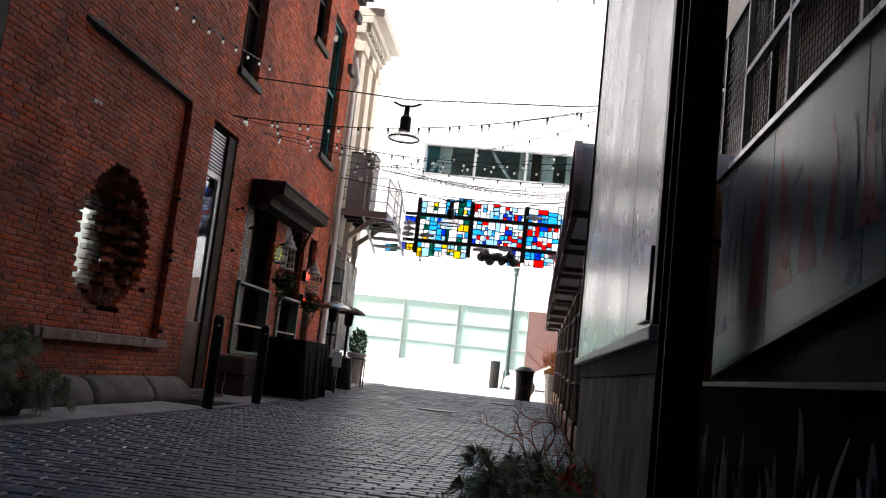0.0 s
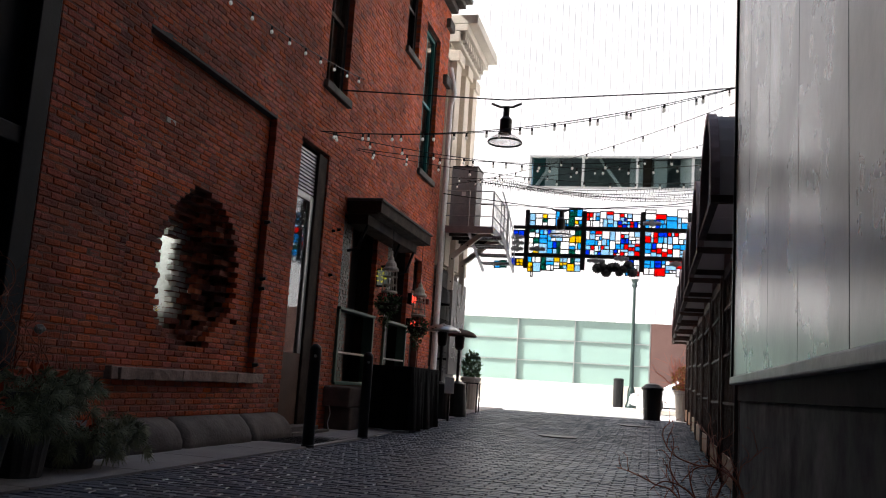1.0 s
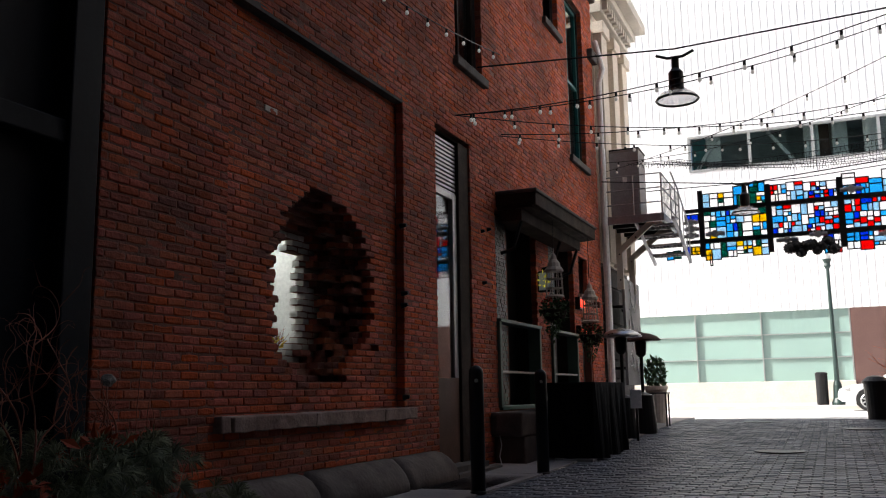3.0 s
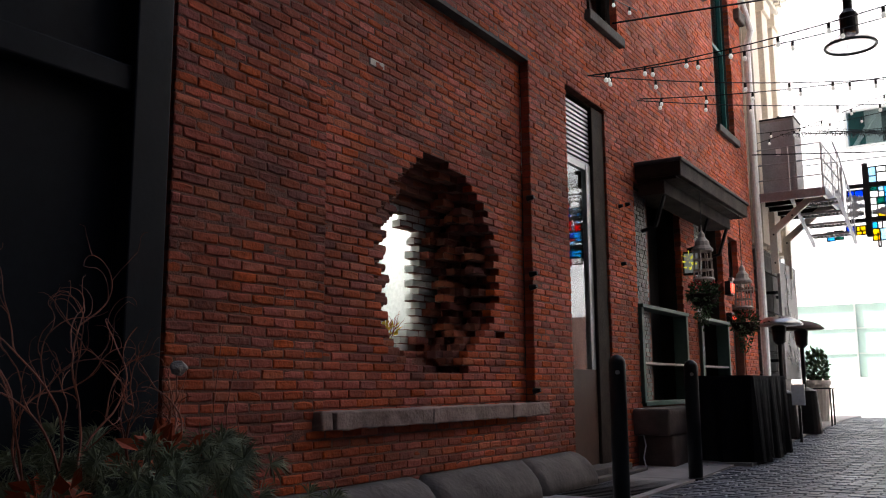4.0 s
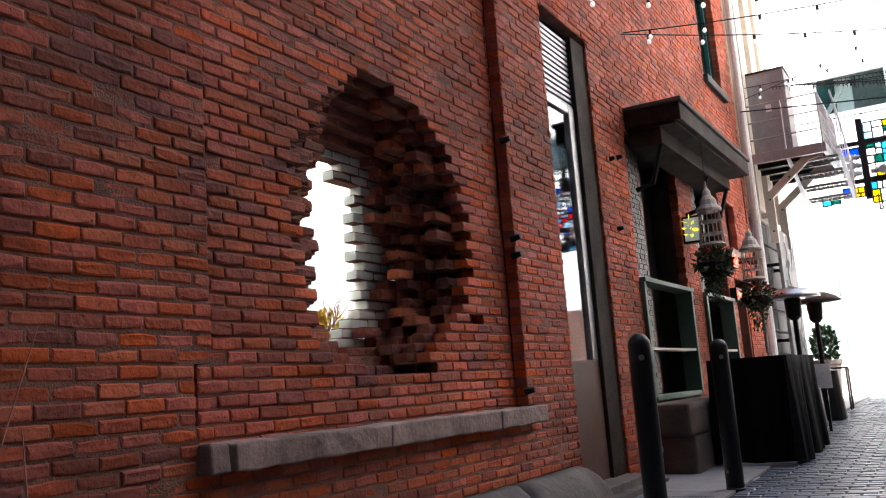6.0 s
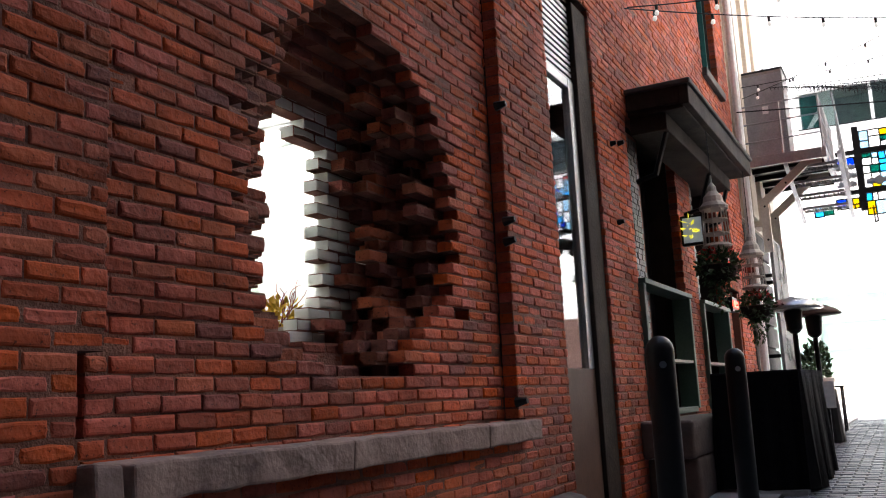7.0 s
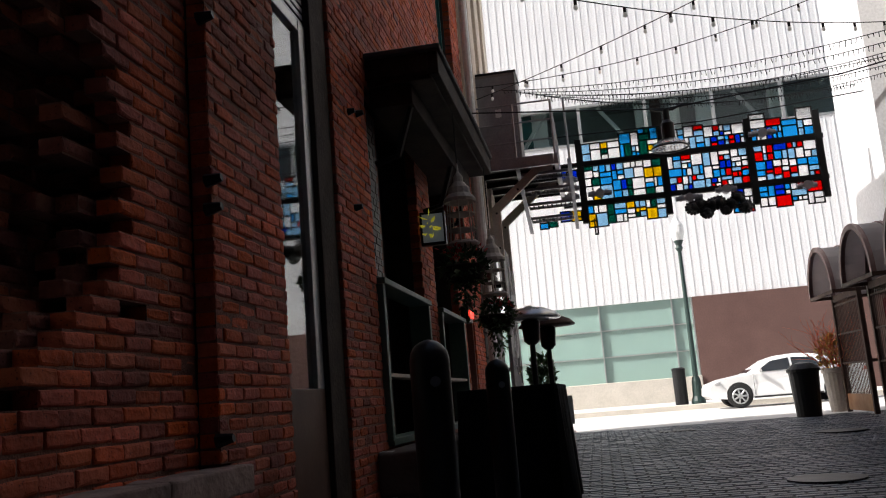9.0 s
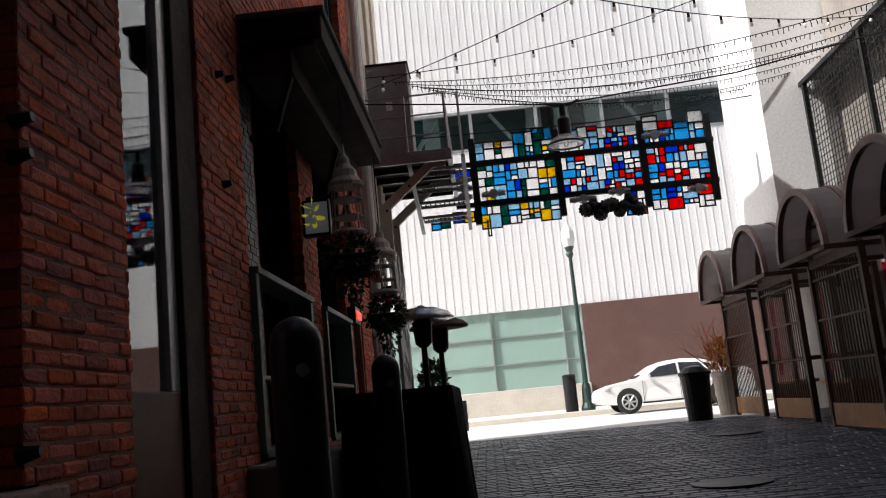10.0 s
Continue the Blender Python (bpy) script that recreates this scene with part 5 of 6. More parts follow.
def booth(yc):
    z = rise(yc)
    lean = -0.0085 * (25.95 - yc)
    hx, px, bx = HX + lean, PX + lean, 2.3 + lean
    t = thing("arched_booth", "dark steel booth with slatted front and barrel-vault awning", "booth", px, yc, z, "arched booths")
    r, zf = 0.86, 2.5
    # awning shell and hoops
    def arc(x, rr, n=16):
        return [(x, yc + rr * math.cos(math.pi * k / n), zf + rr * 1.0 * math.sin(math.pi * k / n)) for k in range(n + 1)]
    bm = bmesh.new()
    A, B = [bm.verts.new(p) for p in arc(hx + 0.02, r)], [bm.verts.new(p) for p in arc(bx + 0.1, r)]
    A2, B2 = [bm.verts.new(p) for p in arc(hx + 0.02, r - 0.03)], [bm.verts.new(p) for p in arc(bx + 0.1, r - 0.03)]
    for i in range(16):
        bm.faces.new((A[i], A[i + 1], B[i + 1], B[i]))
        bm.faces.new((A2[i], A2[i + 1], B2[i + 1], B2[i]))
        bm.faces.new((A[i], A[i + 1], A2[i + 1], A2[i]))
    part("awning", bm, AWN, t, "grey curved awning", smooth=False)
    for x in (hx, px, bx):
        bm = bmesh.new()
        pts = arc(x, r - 0.01, 20)
        V = []
        for k, (a, b, c) in enumerate(pts):
            for dx, dr in ((-0.035, -0.07), (0.035, -0.07), (0.035, 0.02), (-0.035, 0.02)):
                s = (r + dr) / (r - 0.01)
                V.append(bm.verts.new((x + dx, yc + (b - yc) * s, zf + (c - zf) * s)))
        for k in range(20):
            for q in range(4):
                bm.faces.new((V[k * 4 + q], V[k * 4 + (q + 1) % 4], V[k * 4 + 4 + (q + 1) % 4], V[k * 4 + 4 + q]))
        part("hoop", bm, HOOP, t, "pinkish brown steel hoop")
    part("tie_bar", boxes((hx - 0.03, hx + 0.03, yc - r, yc + r, zf - 0.06, zf), (hx, bx, yc - r - 0.01, yc - r + 0.05, zf - 0.06, zf), (hx, bx, yc + r - 0.05, yc + r + 0.01, zf - 0.06, zf), (px - 0.03, px + 0.03, yc - r, yc + r, zf - 0.12, zf)), RUST, t)
    part("tympanum_bar", boxes((px - 0.02, px + 0.02, yc - 0.7, yc + 0.7, zf + 0.42, zf + 0.46), (px - 0.02, px + 0.02, yc - 0.78, yc + 0.78, zf + 0.2, zf + 0.23)), RUST, t)
    for yy in (yc - r, yc + r):
        part("post", boxes((px - 0.04, px + 0.04, yy - 0.04, yy + 0.04, z, zf)), RUST, t)
        part("post", boxes((bx - 0.04, bx + 0.04, yy - 0.04, yy + 0.04, z, zf)), RUST, t)
    part("kick_board", boxes((px - 0.02, px + 0.02, yc - r + 0.04, yc + r - 0.04, z + 0.04, z + 0.34), bevel=0.005), AMBERWOOD, t, "amber timber kick board")
    for i in range(17):
        yy = yc - r + 0.1 + i * (2 * r - 0.2) / 16
        part("slat", boxes((px - 0.008, px + 0.008, yy - 0.01, yy + 0.01, z + 0.34, zf - 0.12)), RUST, t)
    for zz in (0.9, 1.45, 2.0):
        part("cross_bar", boxes((px - 0.022, px - 0.009, yc - r, yc + r, z + zz, z + zz + 0.03)), RUST, t)
    for yy in (yc - r, yc + r - 0.03):
        part("side_rail", boxes((px, bx, yy, yy + 0.03, z + 0.9, z + 0.95)), RUST, t)
    return t


for i in range(8):
    booth(25.95 - 2.47 * i)
# bright things in the booths
rr = random.Random(9)
for i in range(5):
    yc = 25.95 - 2.47 * i
    t = thing("hanging_banner", "narrow %s fabric banner hanging in a booth" % ("red" if i % 2 else "pink"), "banner", 1.9, yc + 0.4, 1.0, "booth banners")
    part("cloth", boxes((1.9, 1.91, yc + 0.3, yc + 0.5, 0.95, 2.35)), REDFLOWER if i % 2 else STAIN["pink"], t)
    bt = thing("booth_bench", "amber wooden bench inside a booth", "bench", 1.9, yc, rise(yc), "booth benches")
    part("seat", boxes((1.75, 2.2, yc - 0.6, yc + 0.6, rise(yc) + 0.5, rise(yc) + 0.56), bevel=0.008), AMBERWOOD, bt)
    for a in (-0.5, 0.5):
        part("leg", boxes((1.8, 2.15, yc + a - 0.04, yc + a + 0.04, rise(yc), rise(yc) + 0.5)), AMBERWOOD, bt)

# planter and bins at the end of the booths
ep2 = thing("planter", "tall pale planter with golden dry grasses and shrub", "planter", 1.05, 27.2, rise(26), "winter planters")
pot(ep2, 1.05, 27.2, 0.25, 0.85, PALEPOT, rise(26))
part("shrub", leaf_cloud(bmesh.new(), 1.05, 27.2, 1.4, 0.3, 0.32, 0.42, 420, 0.1, 77, 0.4), LEAF2, ep2, "golden dry leaves")
bm = bmesh.new()
for i in range(34):
    crooked(bm, (1.05, 27.2, 0.95), (rr.uniform(-0.7, 0.5), rr.uniform(-0.5, 0.5), 1), rr.uniform(0.8, 1.35), 0.009, 300 + i, 0.25, 10, 1)
part("dry_brush", bm, ORANGE, ep2, "orange twigs")
tr = thing("trash_bin", "black round litter bin with a sloped lid", "bin", 0.2, 26.0, rise(26))
part("body", lathe(bmesh.new(), 0.2, 26.0, [(0.22, rise(26)), (0.27, rise(26) + 0.8), (0.28, rise(26) + 0.82)], 20), BLACK, tr)
part("lid", lathe(bmesh.new(), 0.2, 26.0, [(0.3, rise(26) + 0.82), (0.3, rise(26) + 0.87), (0.18, rise(26) + 0.97), (0.05, rise(26) + 1.0)], 20), BLACK, tr)

# ---- garage side: tall pale block, mesh screens ----
g = tagged(new("wall_garage"), "tall dark concrete parking structure with a pale stair tower", "wall", kind="structure")
part("block", boxes((3.4, 18, -14, 10.98, 0, 15)), mat("garage_concrete", (0.13, 0.125, 0.115), 0.85, 0, (0.1, 0.095, 0.09), 1, 0.3, 20), g)
# north half is paler than the south to bounce fill onto the brick wall
part("north_block", boxes((3.4, 18, 11, 25.4, 0, 15)), mat("bounce_concrete", (0.3, 0.275, 0.25), 0.85, 0, (0.22, 0.2, 0.185), 1.2, 0.3, 20), g, "grey-brown concrete wall, made paler to bounce sunlight")
# unseen upper mass, added only to cut sky light from the south
part("south_block", boxes((3.4, 18, -14, 4, 15.02, 40)), DARKSTONE, g)
part("tower", boxes((2.02, 7, 25.45, 27.9, 2.75, 19)), WHITEMETAL, g, "pale stair tower")
part("tower_leg", boxes((2.75, 7, 25.45, 27.9, 0, 2.75)), CONCRETE, g)
# added black backing; the dim booth interior is put into its colour
setting("wall_booth_back", boxes((2.6, 2.7, 9.4, 24.6, 0, 2.4)), BLACK, "black backing wall added to keep the booths dark inside", "wall")
ms = thing("mesh_screen", "dark steel frame with a wire mesh over the booths", "screen", 2.8, 22, 3.6)
for yy in (27.2, 25.3, 22.8, 20.2, 17.6, 15.0, 12.4, 9.8):
    part("post", boxes((2.75, 2.83, yy - 0.04, yy + 0.04, 2.4, 6.2)), BLACK, ms)
for zz in (3.9, 6.2):
    part("rail", boxes((2.74, 2.84, 9.5, 27.3, zz, zz + 0.08)), BLACK, ms)
bm = bmesh.new()
for i in range(142):
    yy = 9.8 + i * 0.122
    box(bm, 2.785, 2.795, yy, yy + 0.012, 3.98, 6.2)
for i in range(18):
    box(bm, 2.785, 2.795, 9.8, 27.2, 4.0 + i * 0.122, 4.012 + i * 0.122)
tagged(part("mesh", bm, BLACK, ms), kind="stuff")
bulk = setting("wall_soffit", boxes((2.84, 3.38, 9.5, 25.4, 6.28, 6.5)), CONCRETE, "grey soffit behind the mesh screen", "soffit")

# ---- grey metal kiosk with concrete base ----
kk = thing("metal_kiosk", "grey sheet-metal kiosk wall on a stained concrete base", "kiosk", 0.75, 5.0, 0)
for a, b in ((2.66, 3.6), (3.603, 4.55), (4.553, 5.5), (5.503, 6.45), (6.453, 7.35)):
    part("panel", boxes((0.692, 0.72, a, b, 1.11, 5.0), bevel=0.004), GREYMETAL, kk)
part("core", boxes((0.722, 0.79, 2.68, 7.33, 0.95, 4.98)), DARKSTONE, kk)
part("ledge", boxes((0.67, 0.75, 2.59, 7.37, 1.055, 1.108), bevel=0.008), GALV, kk, "galvanised drip ledge")
for a, b, c in ((2.59, 2.655, 0.735), (7.353, 7.4, 0.75)):
    part("edge_trim", boxes((0.678, c, a, b, 1.11, 5.02)), BLACK, kk)
part("cap", boxes((0.67, 0.8, 2.59, 7.4, 5.02, 5.1)), BLACK, kk)
part("hatch", boxes((0.672, 0.691, 2.72, 3.0, 1.13, 1.4), bevel=0.005), GREYMETAL, kk, "small sheet-metal hatch")
part("base", boxes((0.735, 0.79, 2.75, 7.3, 0, 0.95), bevel=0.015), mat("stained_plaster", (0.2, 0.19, 0.175), 0.85, 0, (0.03, 0.028, 0.025), 3.5, 0.5, 25), kk, "peeling stained plaster base")
col = thing("steel_column", "dark riveted steel column with peeling paint", "column", 0.745, 2.4, 0)
part("shaft", boxes((0.685, 0.804, 2.31, 2.325, 0, 5.2), (0.685, 0.804, 2.465, 2.48, 0, 5.2), (0.733, 0.755, 2.325, 2.465, 0, 5.2)), DARK, col)
part("base_plate", boxes((0.63, 0.88, 2.25, 2.54, 0, 0.02)), DARK, col)
for i in range(18):
    for x in (0.708, 0.783):
        bm = bmesh.new()
        bmesh.ops.create_icosphere(bm, subdivisions=1, radius=0.01, matrix=Matrix.Translation((x, 2.31, 0.2 + i * 0.2)))
        part("rivet", bm, DARK, col)
# mural wall with rail and mesh above
MUR = mat("mural_paint", (0.42, 0.47, 0.52), 0.3, 0, (0.24, 0.28, 0.32), 1.3, 0.05, 20, 0, 0.2)
MURRED = mat("mural_red", (0.6, 0.13, 0.13), 0.3, 0, (0.36, 0.08, 0.11), 2.5, 0.05, 20)
MURBLUE = mat("mural_blue", (0.12, 0.15, 0.28), 0.3, 0, (0.03, 0.045, 0.09), 2.5, 0.05, 20)
MURGREEN = mat("mural_green", (0.1, 0.28, 0.2), 0.3, 0, (0.03, 0.1, 0.08), 3.5, 0.05, 20)
MURPINK = mat("mural_pink", (0.62, 0.3, 0.36), 0.22, 0, (0.45, 0.2, 0.26), 2.0, 0.05, 20)
mu = thing("mural_panel", "glossy painted mural panel in dark reds and teal greens", "mural", 1.75, 1.0, 1.2)
for a, b in ((-3, -0.8), (-0.79, 1.4), (1.41, 3.6), (3.61, 5.2), (5.21, 7.0)):
    bm = boxes((1.7, 1.75, a, b, 1.3, 2.66), bevel=0.004)
    for v in bm.verts:
        if v.co.z < 1.5:
            v.co.z += 0.115 * (5.0 - v.co.y) - 0.02
    part("panel", bm, MUR, mu)
mr = random.Random(23)
for i in range(52):
    # tall painted tongues of colour over the panels
    y, c = -2.8 + i * 0.188 + mr.uniform(-0.07, 0.07), mr.choice((MURRED, MURRED, MURBLUE, MURBLUE, MURPINK, MURGREEN))
    lo = 1.55 + 0.115 * (5.0 - y)
    hi, w, k = lo + (2.5 - lo) * mr.uniform(0.45, 1.0), mr.uniform(0.05, 0.13), mr.uniform(-0.1, 0.1)
    bm = bmesh.new()
    prev = None
    for j in range(11):
        u = j / 10
        e = w * (1 - u) ** 0.6 * (1 + 0.35 * math.sin(5 * u + i)) + 0.004
        q = [bm.verts.new((1.6975 - 0.0006 * (i % 3), y + k * math.sin(3 * u) + t * e, lo + (hi - lo) * u)) for t in (-1, 1)]
        if prev:
            bm.faces.new((prev[0], prev[1], q[1], q[0]))
        prev = q
    part("painted_shape", bm, c, mu)
tp = thing("timber_post", "round-topped reddish timber post beside the mural", "post", 1.5, 6.2, 0)
part("shaft", lathe(bmesh.new(), 1.5, 6.2, [(0.1, 0), (0.1, 2.3), (0.09, 2.4), (0.06, 2.46), (0.02, 2.48)], 14), AMBERWOOD, tp, smooth=True)
part("band", lathe(bmesh.new(), 1.5, 6.2, [(0.104, 2.0), (0.106, 2.02), (0.104, 2.05)], 14), RUST, tp)
part("top_rail", boxes((1.67, 1.76, -3, 7.0, 2.66, 2.7)), STEEL, mu, "bright steel edge strip")
part("bottom_rail", tube(bmesh.new(), [(1.69, -3, 2.18), (1.69, 7.0, 1.03)], 0.025, 4), GALV, mu)
setting("wall_right_low", boxes((1.76, 2.1, -6, 9.4, 0, 2.6)), RUST, "rust-brown low wall carrying the mural", "wall")
mg = thing("wire_fence", "dark wire-mesh fence panels between steel posts above the mural", "fence", 1.9, 1, 2.6)
for yy in (-3, -1.2, 0.6, 2.4, 4.2, 5.6, 6.9):
    part("post", boxes((1.86, 1.92, yy, yy + 0.05, 2.6, 5.2)), GALV, mg)
for zz in (3.6, 5.1):
    part("rail", boxes((1.86, 1.92, -3, 6.95, zz, zz + 0.05)), GALV, mg)
bm = bmesh.new()
for i in range(158):
    tube(bm, [(1.89, -3 + i * 0.0625, 2.6), (1.89, -3 + i * 0.0625, 5.1)], 0.003, 3)
for i in range(40):
    tube(bm, [(1.89, -3, 2.62 + i * 0.0625), (1.89, 6.9, 2.62 + i * 0.0625)], 0.003, 3)
tagged(part("mesh", bm, BLACK, mg), kind="stuff")
setting("ceiling_deck", boxes((2.2, 3.4, -10, 9, 3.05, 3.3), (2.2, 3.4, -10, 9, 5.3, 5.6), (3.2, 3.39, -10, 9, 0, 5.3)), DARKSTONE, "dark concrete garage decks behind the fence", "deck")
gl = thing("garage_light", "small fluorescent fitting under the garage deck", "lamp", 2.8, 2.0, 5.2)
part("tube", boxes((2.5, 3.0, 2.0, 2.08, 5.22, 5.3), bevel=0.01), glow("deck_tube", (1, 0.97, 0.9), 3.0), gl)
# black banner with white curling pattern
bn = thing("printed_banner", "black fence banner printed with white swirling shapes", "banner", 1.36, 1.6, 0)
part("cloth", boxes((1.36, 1.375, -2.5, 5.6, 0.02, 0.96)), BLACKCLOTH, bn)
r = random.Random(17)
for i in range(80):
    # long curling flames, each a strip that swells and tapers
    y, z, h = -2.3 + i * 0.098 + r.uniform(-0.08, 0.08), r.uniform(0.06, 0.3), r.uniform(0.35, 0.62)
    w, k, q = r.uniform(0.015, 0.06), r.uniform(-0.16, 0.16), r.uniform(1.5, 3.6)
    bm = bmesh.new()
    L, R = [], []
    for j in range(13):
        u = j / 12
        c = y + k * math.sin(q * u)
        e = w * (0.25 + math.sin(math.pi * u) ** 0.7)
        L.append(bm.verts.new((1.3555, c - e, min(0.94, z + h * u))))
        R.append(bm.verts.new((1.3555, c + e * 0.7, min(0.94, z + h * u))))
    for j in range(12):
        bm.faces.new((L[j], R[j], R[j + 1], L[j + 1]))
    part("print", bm, CHALK, bn, "white swirling print")
part("top_rail", boxes((1.345, 1.39, -2.5, 5.6, 0.96, 0.985)), GALV, bn)

# shrub planter against the kiosk
winter_planter(0.52, 4.5, 15, 0.2, False)
winter_planter(0.5, 5.5, 16, 0.2, True, 0.7)

# ---- street beyond ----
setting("kerb", boxes((-40, 40, 36.6, 36.8, 0.1, 0.42), bevel=0.02), LIMESTONE, "pale stone kerb on the far side of the street", "kerb")
setting("pavement_far", boxes((-40, 40, 36.8, 42, 0.1, 0.415)), SUNLIT_GROUND, "pale concrete pavement across the street", "pavement")
FY = 42.0
fb = tagged(new("wall_far_building"), "white ribbed metal building above a glazed ground floor", "wall", kind="structure")
for o in ((-30, 30, 11.95, 30), (-30, -5.8, 4.15, 11.95), (6.75, 30, 10.35, 11.95), (-5.8, 30, 4.15, 10.35)):
    part("upper_wall", boxes((o[0], o[1], FY, FY + 0.3, o[2], o[3])), WHITEMETAL, fb)
for i in range(84):
    x = -14.5 + i * 0.3
    part("rib", boxes((x, x + 0.04, FY - 0.012, FY, 4.15, 10.3)), WHITEMETAL, fb)
    part("rib", boxes((x, x + 0.04, FY - 0.012, FY, 12.05, 26)), WHITEMETAL, fb)
part("brick_wall", boxes((0.1, 30, FY - 0.05, FY + 0.3, 0.3, 4.15)), BROWNBRICK, fb, "brown brick ground floor")
part("base", boxes((-30, 0.1, FY - 0.15, FY + 0.3, 0.3, 1.29), bevel=0.02), LIMESTONE, fb, "pale stone base")
for a, b in ((-13.8, -11.24), (-11.2, -8.6), (-8.56, -5.96), (-5.92, -3.32), (-3.28, -0.67), (-0.63, 0.1)):
    gp = part("pane", boxes((a, b, FY + 0.1, FY + 0.12, 1.29, 4.15)), GREENGLASS, fb)
    gp.visible_shadow = False
for a in (-9.8, -4.6):
    part("column", boxes((a, a + 0.58, FY + 0.35, FY + 0.7, 1.15, 4.2)), WHITE, fb, "white inner column")
for x in (-13.8, -11.22, -8.58, -5.94, -3.3, -0.65, 0.06):
    part("mullion", boxes((x - 0.025, x + 0.025, FY + 0.02, FY + 0.18, 1.2, 4.15)), ALU, fb)
for z in (2.22, 3.2):
    part("transom", boxes((-13.8, 0.1, FY + 0.05, FY + 0.15, z - 0.02, z + 0.02)), ALU, fb)
setting("wall_far_room", boxes((-14, 0.1, 46, 46.1, 0.3, 4.3), (-14, 0.1, FY + 0.3, 46, 4.2, 4.3), (0.1, 0.2, FY + 0.3, 46, 0.3, 4.3), (-14.1, -14, FY + 0.3, 46, 0.3, 4.3), (-14, 0.1, FY + 0.3, 46, 0.9, 1.15)), mat("far_room", (0.4, 0.48, 0.44), 0.7), "pale room behind the street glazing", "wall")
sh2 = thing("potted_shrub", "round green shrub behind the street glazing", "plant", -2.2, 43, 1.15)
part("leaves", leaf_cloud(bmesh.new(), -2.2, 43, 1.85, 0.55, 0.4, 0.36, 500, 0.14, 3), LEAF3, sh2)
part("stem", lathe(bmesh.new(), -2.2, 43, [(0.3, 1.15), (0.08, 1.5)], 8), TWIG, sh2)
# upper window band
BANDGLASS = clear("band_glass", (0.5, 0.6, 0.6), 0.03)
wb = tagged(new("window_band"), "strip of dark windows high in the white facade", "window", kind="structure")
for i in range(5):
    x = -5.75 + i * 2.5
    part("pane", boxes((x + 0.06, x + 2.44, FY + 0.1, FY + 0.12, 10.4, 11.9)), BANDGLASS, wb)
    part("mullion", boxes((x - 0.06, x + 0.06, FY - 0.02, FY + 0.15, 10.4, 11.9)), ALU, wb)
for z in (10.4, 11.9):
    part("band_frame", boxes((-5.81, 6.75, FY - 0.03, FY + 0.15, z - 0.05, z + 0.05)), ALU, wb)
for x0, x1 in ((-2.5, -1.4), (-4.6, -5.6), (2.6, 3.7)):
    part("brace", tube(bmesh.new(), [(x0, FY + 0.5, 11.9), (x1, FY + 0.5, 10.4)], 0.1, 4), WHITE, wb, "white steel brace")
for x in (-5.1, -1.1, 1.2, 3.9):
    part("inner_column", boxes((x, x + 0.6, FY + 0.6, FY + 0.9, 10.62, 12.04)), WHITE, wb)
setting("wall_band_room", boxes((-5.9, 6.9, 44, 44.1, 10.2, 12.2), (-5.9, 6.9, FY + 0.3, 44, 10.2, 10.35), (-5.9, 6.9, FY + 0.3, 44, 12.05, 12.2)), mat("band_room", (0.3, 0.34, 0.34), 0.8), "dim room behind the upper windows", "wall")
for x, c in ((-5.35, TEAL), (-0.35, DOORBROWN), (0.25, WHITE)):
    cu = thing("curtain", "hanging coloured curtain behind an upper window", "curtain", x, 42.8, 10.6)
    part("cloth", boxes((x - 0.35, x + 0.35, 42.7, 42.75, 10.6, 12.0)), c, cu)
# arched belfry windows far up
setting("wall_far_tower", boxes((-4, 4, 70, 76, 0, 36)), WHITE, "pale tower behind the street building", "tower")

# street lamp
LX, LY = -0.6, 37.3
sl = thing("street_lamp", "dark green cast-iron street lamp with an acorn globe", "street lamp", LX, LY, 0.41)
part("base", lathe(bmesh.new(), LX, LY, [(0.22, 0.33), (0.22, 0.5), (0.16, 0.65), (0.14, 1.1), (0.1, 1.25)], 14), LAMPGREEN, sl)
part("shaft", lathe(bmesh.new(), LX, LY, [(0.085, 1.2), (0.055, 5.2)], 12), LAMPGREEN, sl)
part("collar", lathe(bmesh.new(), LX, LY, [(0.06, 5.2), (0.12, 5.3), (0.09, 5.4), (0.16, 5.55)], 12), LAMPGREEN, sl)
part("globe", lathe(bmesh.new(), LX, LY, [(0.14, 5.55), (0.22, 5.8), (0.2, 6.05), (0.08, 6.25), (0.02, 6.35)], 14), WHITE, sl, "white globe")
sb2 = thing("bin", "slim black street litter bin", "bin", -1.1, 37.3, 0.41)
part("body", lathe(bmesh.new(), -1.1, 37.3, [(0.2, 0.412), (0.2, 1.45), (0.21, 1.46), (0.21, 1.52), (0.15, 1.56)], 16), BLACK, sb2)
drain = thing("drain_grate", "dark iron drain grate in the alley", "grate", -2.3, 24.5, rise(24.5))
for i in range(8):
    part("bar", boxes((-2.6 + i * 0.075, -2.55 + i * 0.075, 24.3, 24.8, rise(24.5) - 0.01, rise(24.5) + 0.006)), BLACK, drain)
for x, y in ((-1.5, 17.6), (-0.2, 22.2)):
    mh = thing("manhole_cover", "round dark cast-iron manhole cover", "manhole cover", x, y, rise(y), "manhole covers")
    part("lid", lathe(bmesh.new(), x, y, [(0.36, rise(y) - 0.02), (0.36, rise(y) + 0.008), (0.33, rise(y) + 0.01)], 24), BLACK, mh)
gr = thing("pavement_grate", "iron bar grate set in the pavement before the door", "grate", -4.55, 13.0, 0.012)
for i in range(16):
    part("bar", boxes((-4.9, -4.22, 12.1 + i * 0.11, 12.15 + i * 0.11, 0.0, 0.02)), BLACK, gr)
ac = thing("access_cover", "round pale concrete cover in the pavement", "cover", -4.4, 14.9, 0.012)
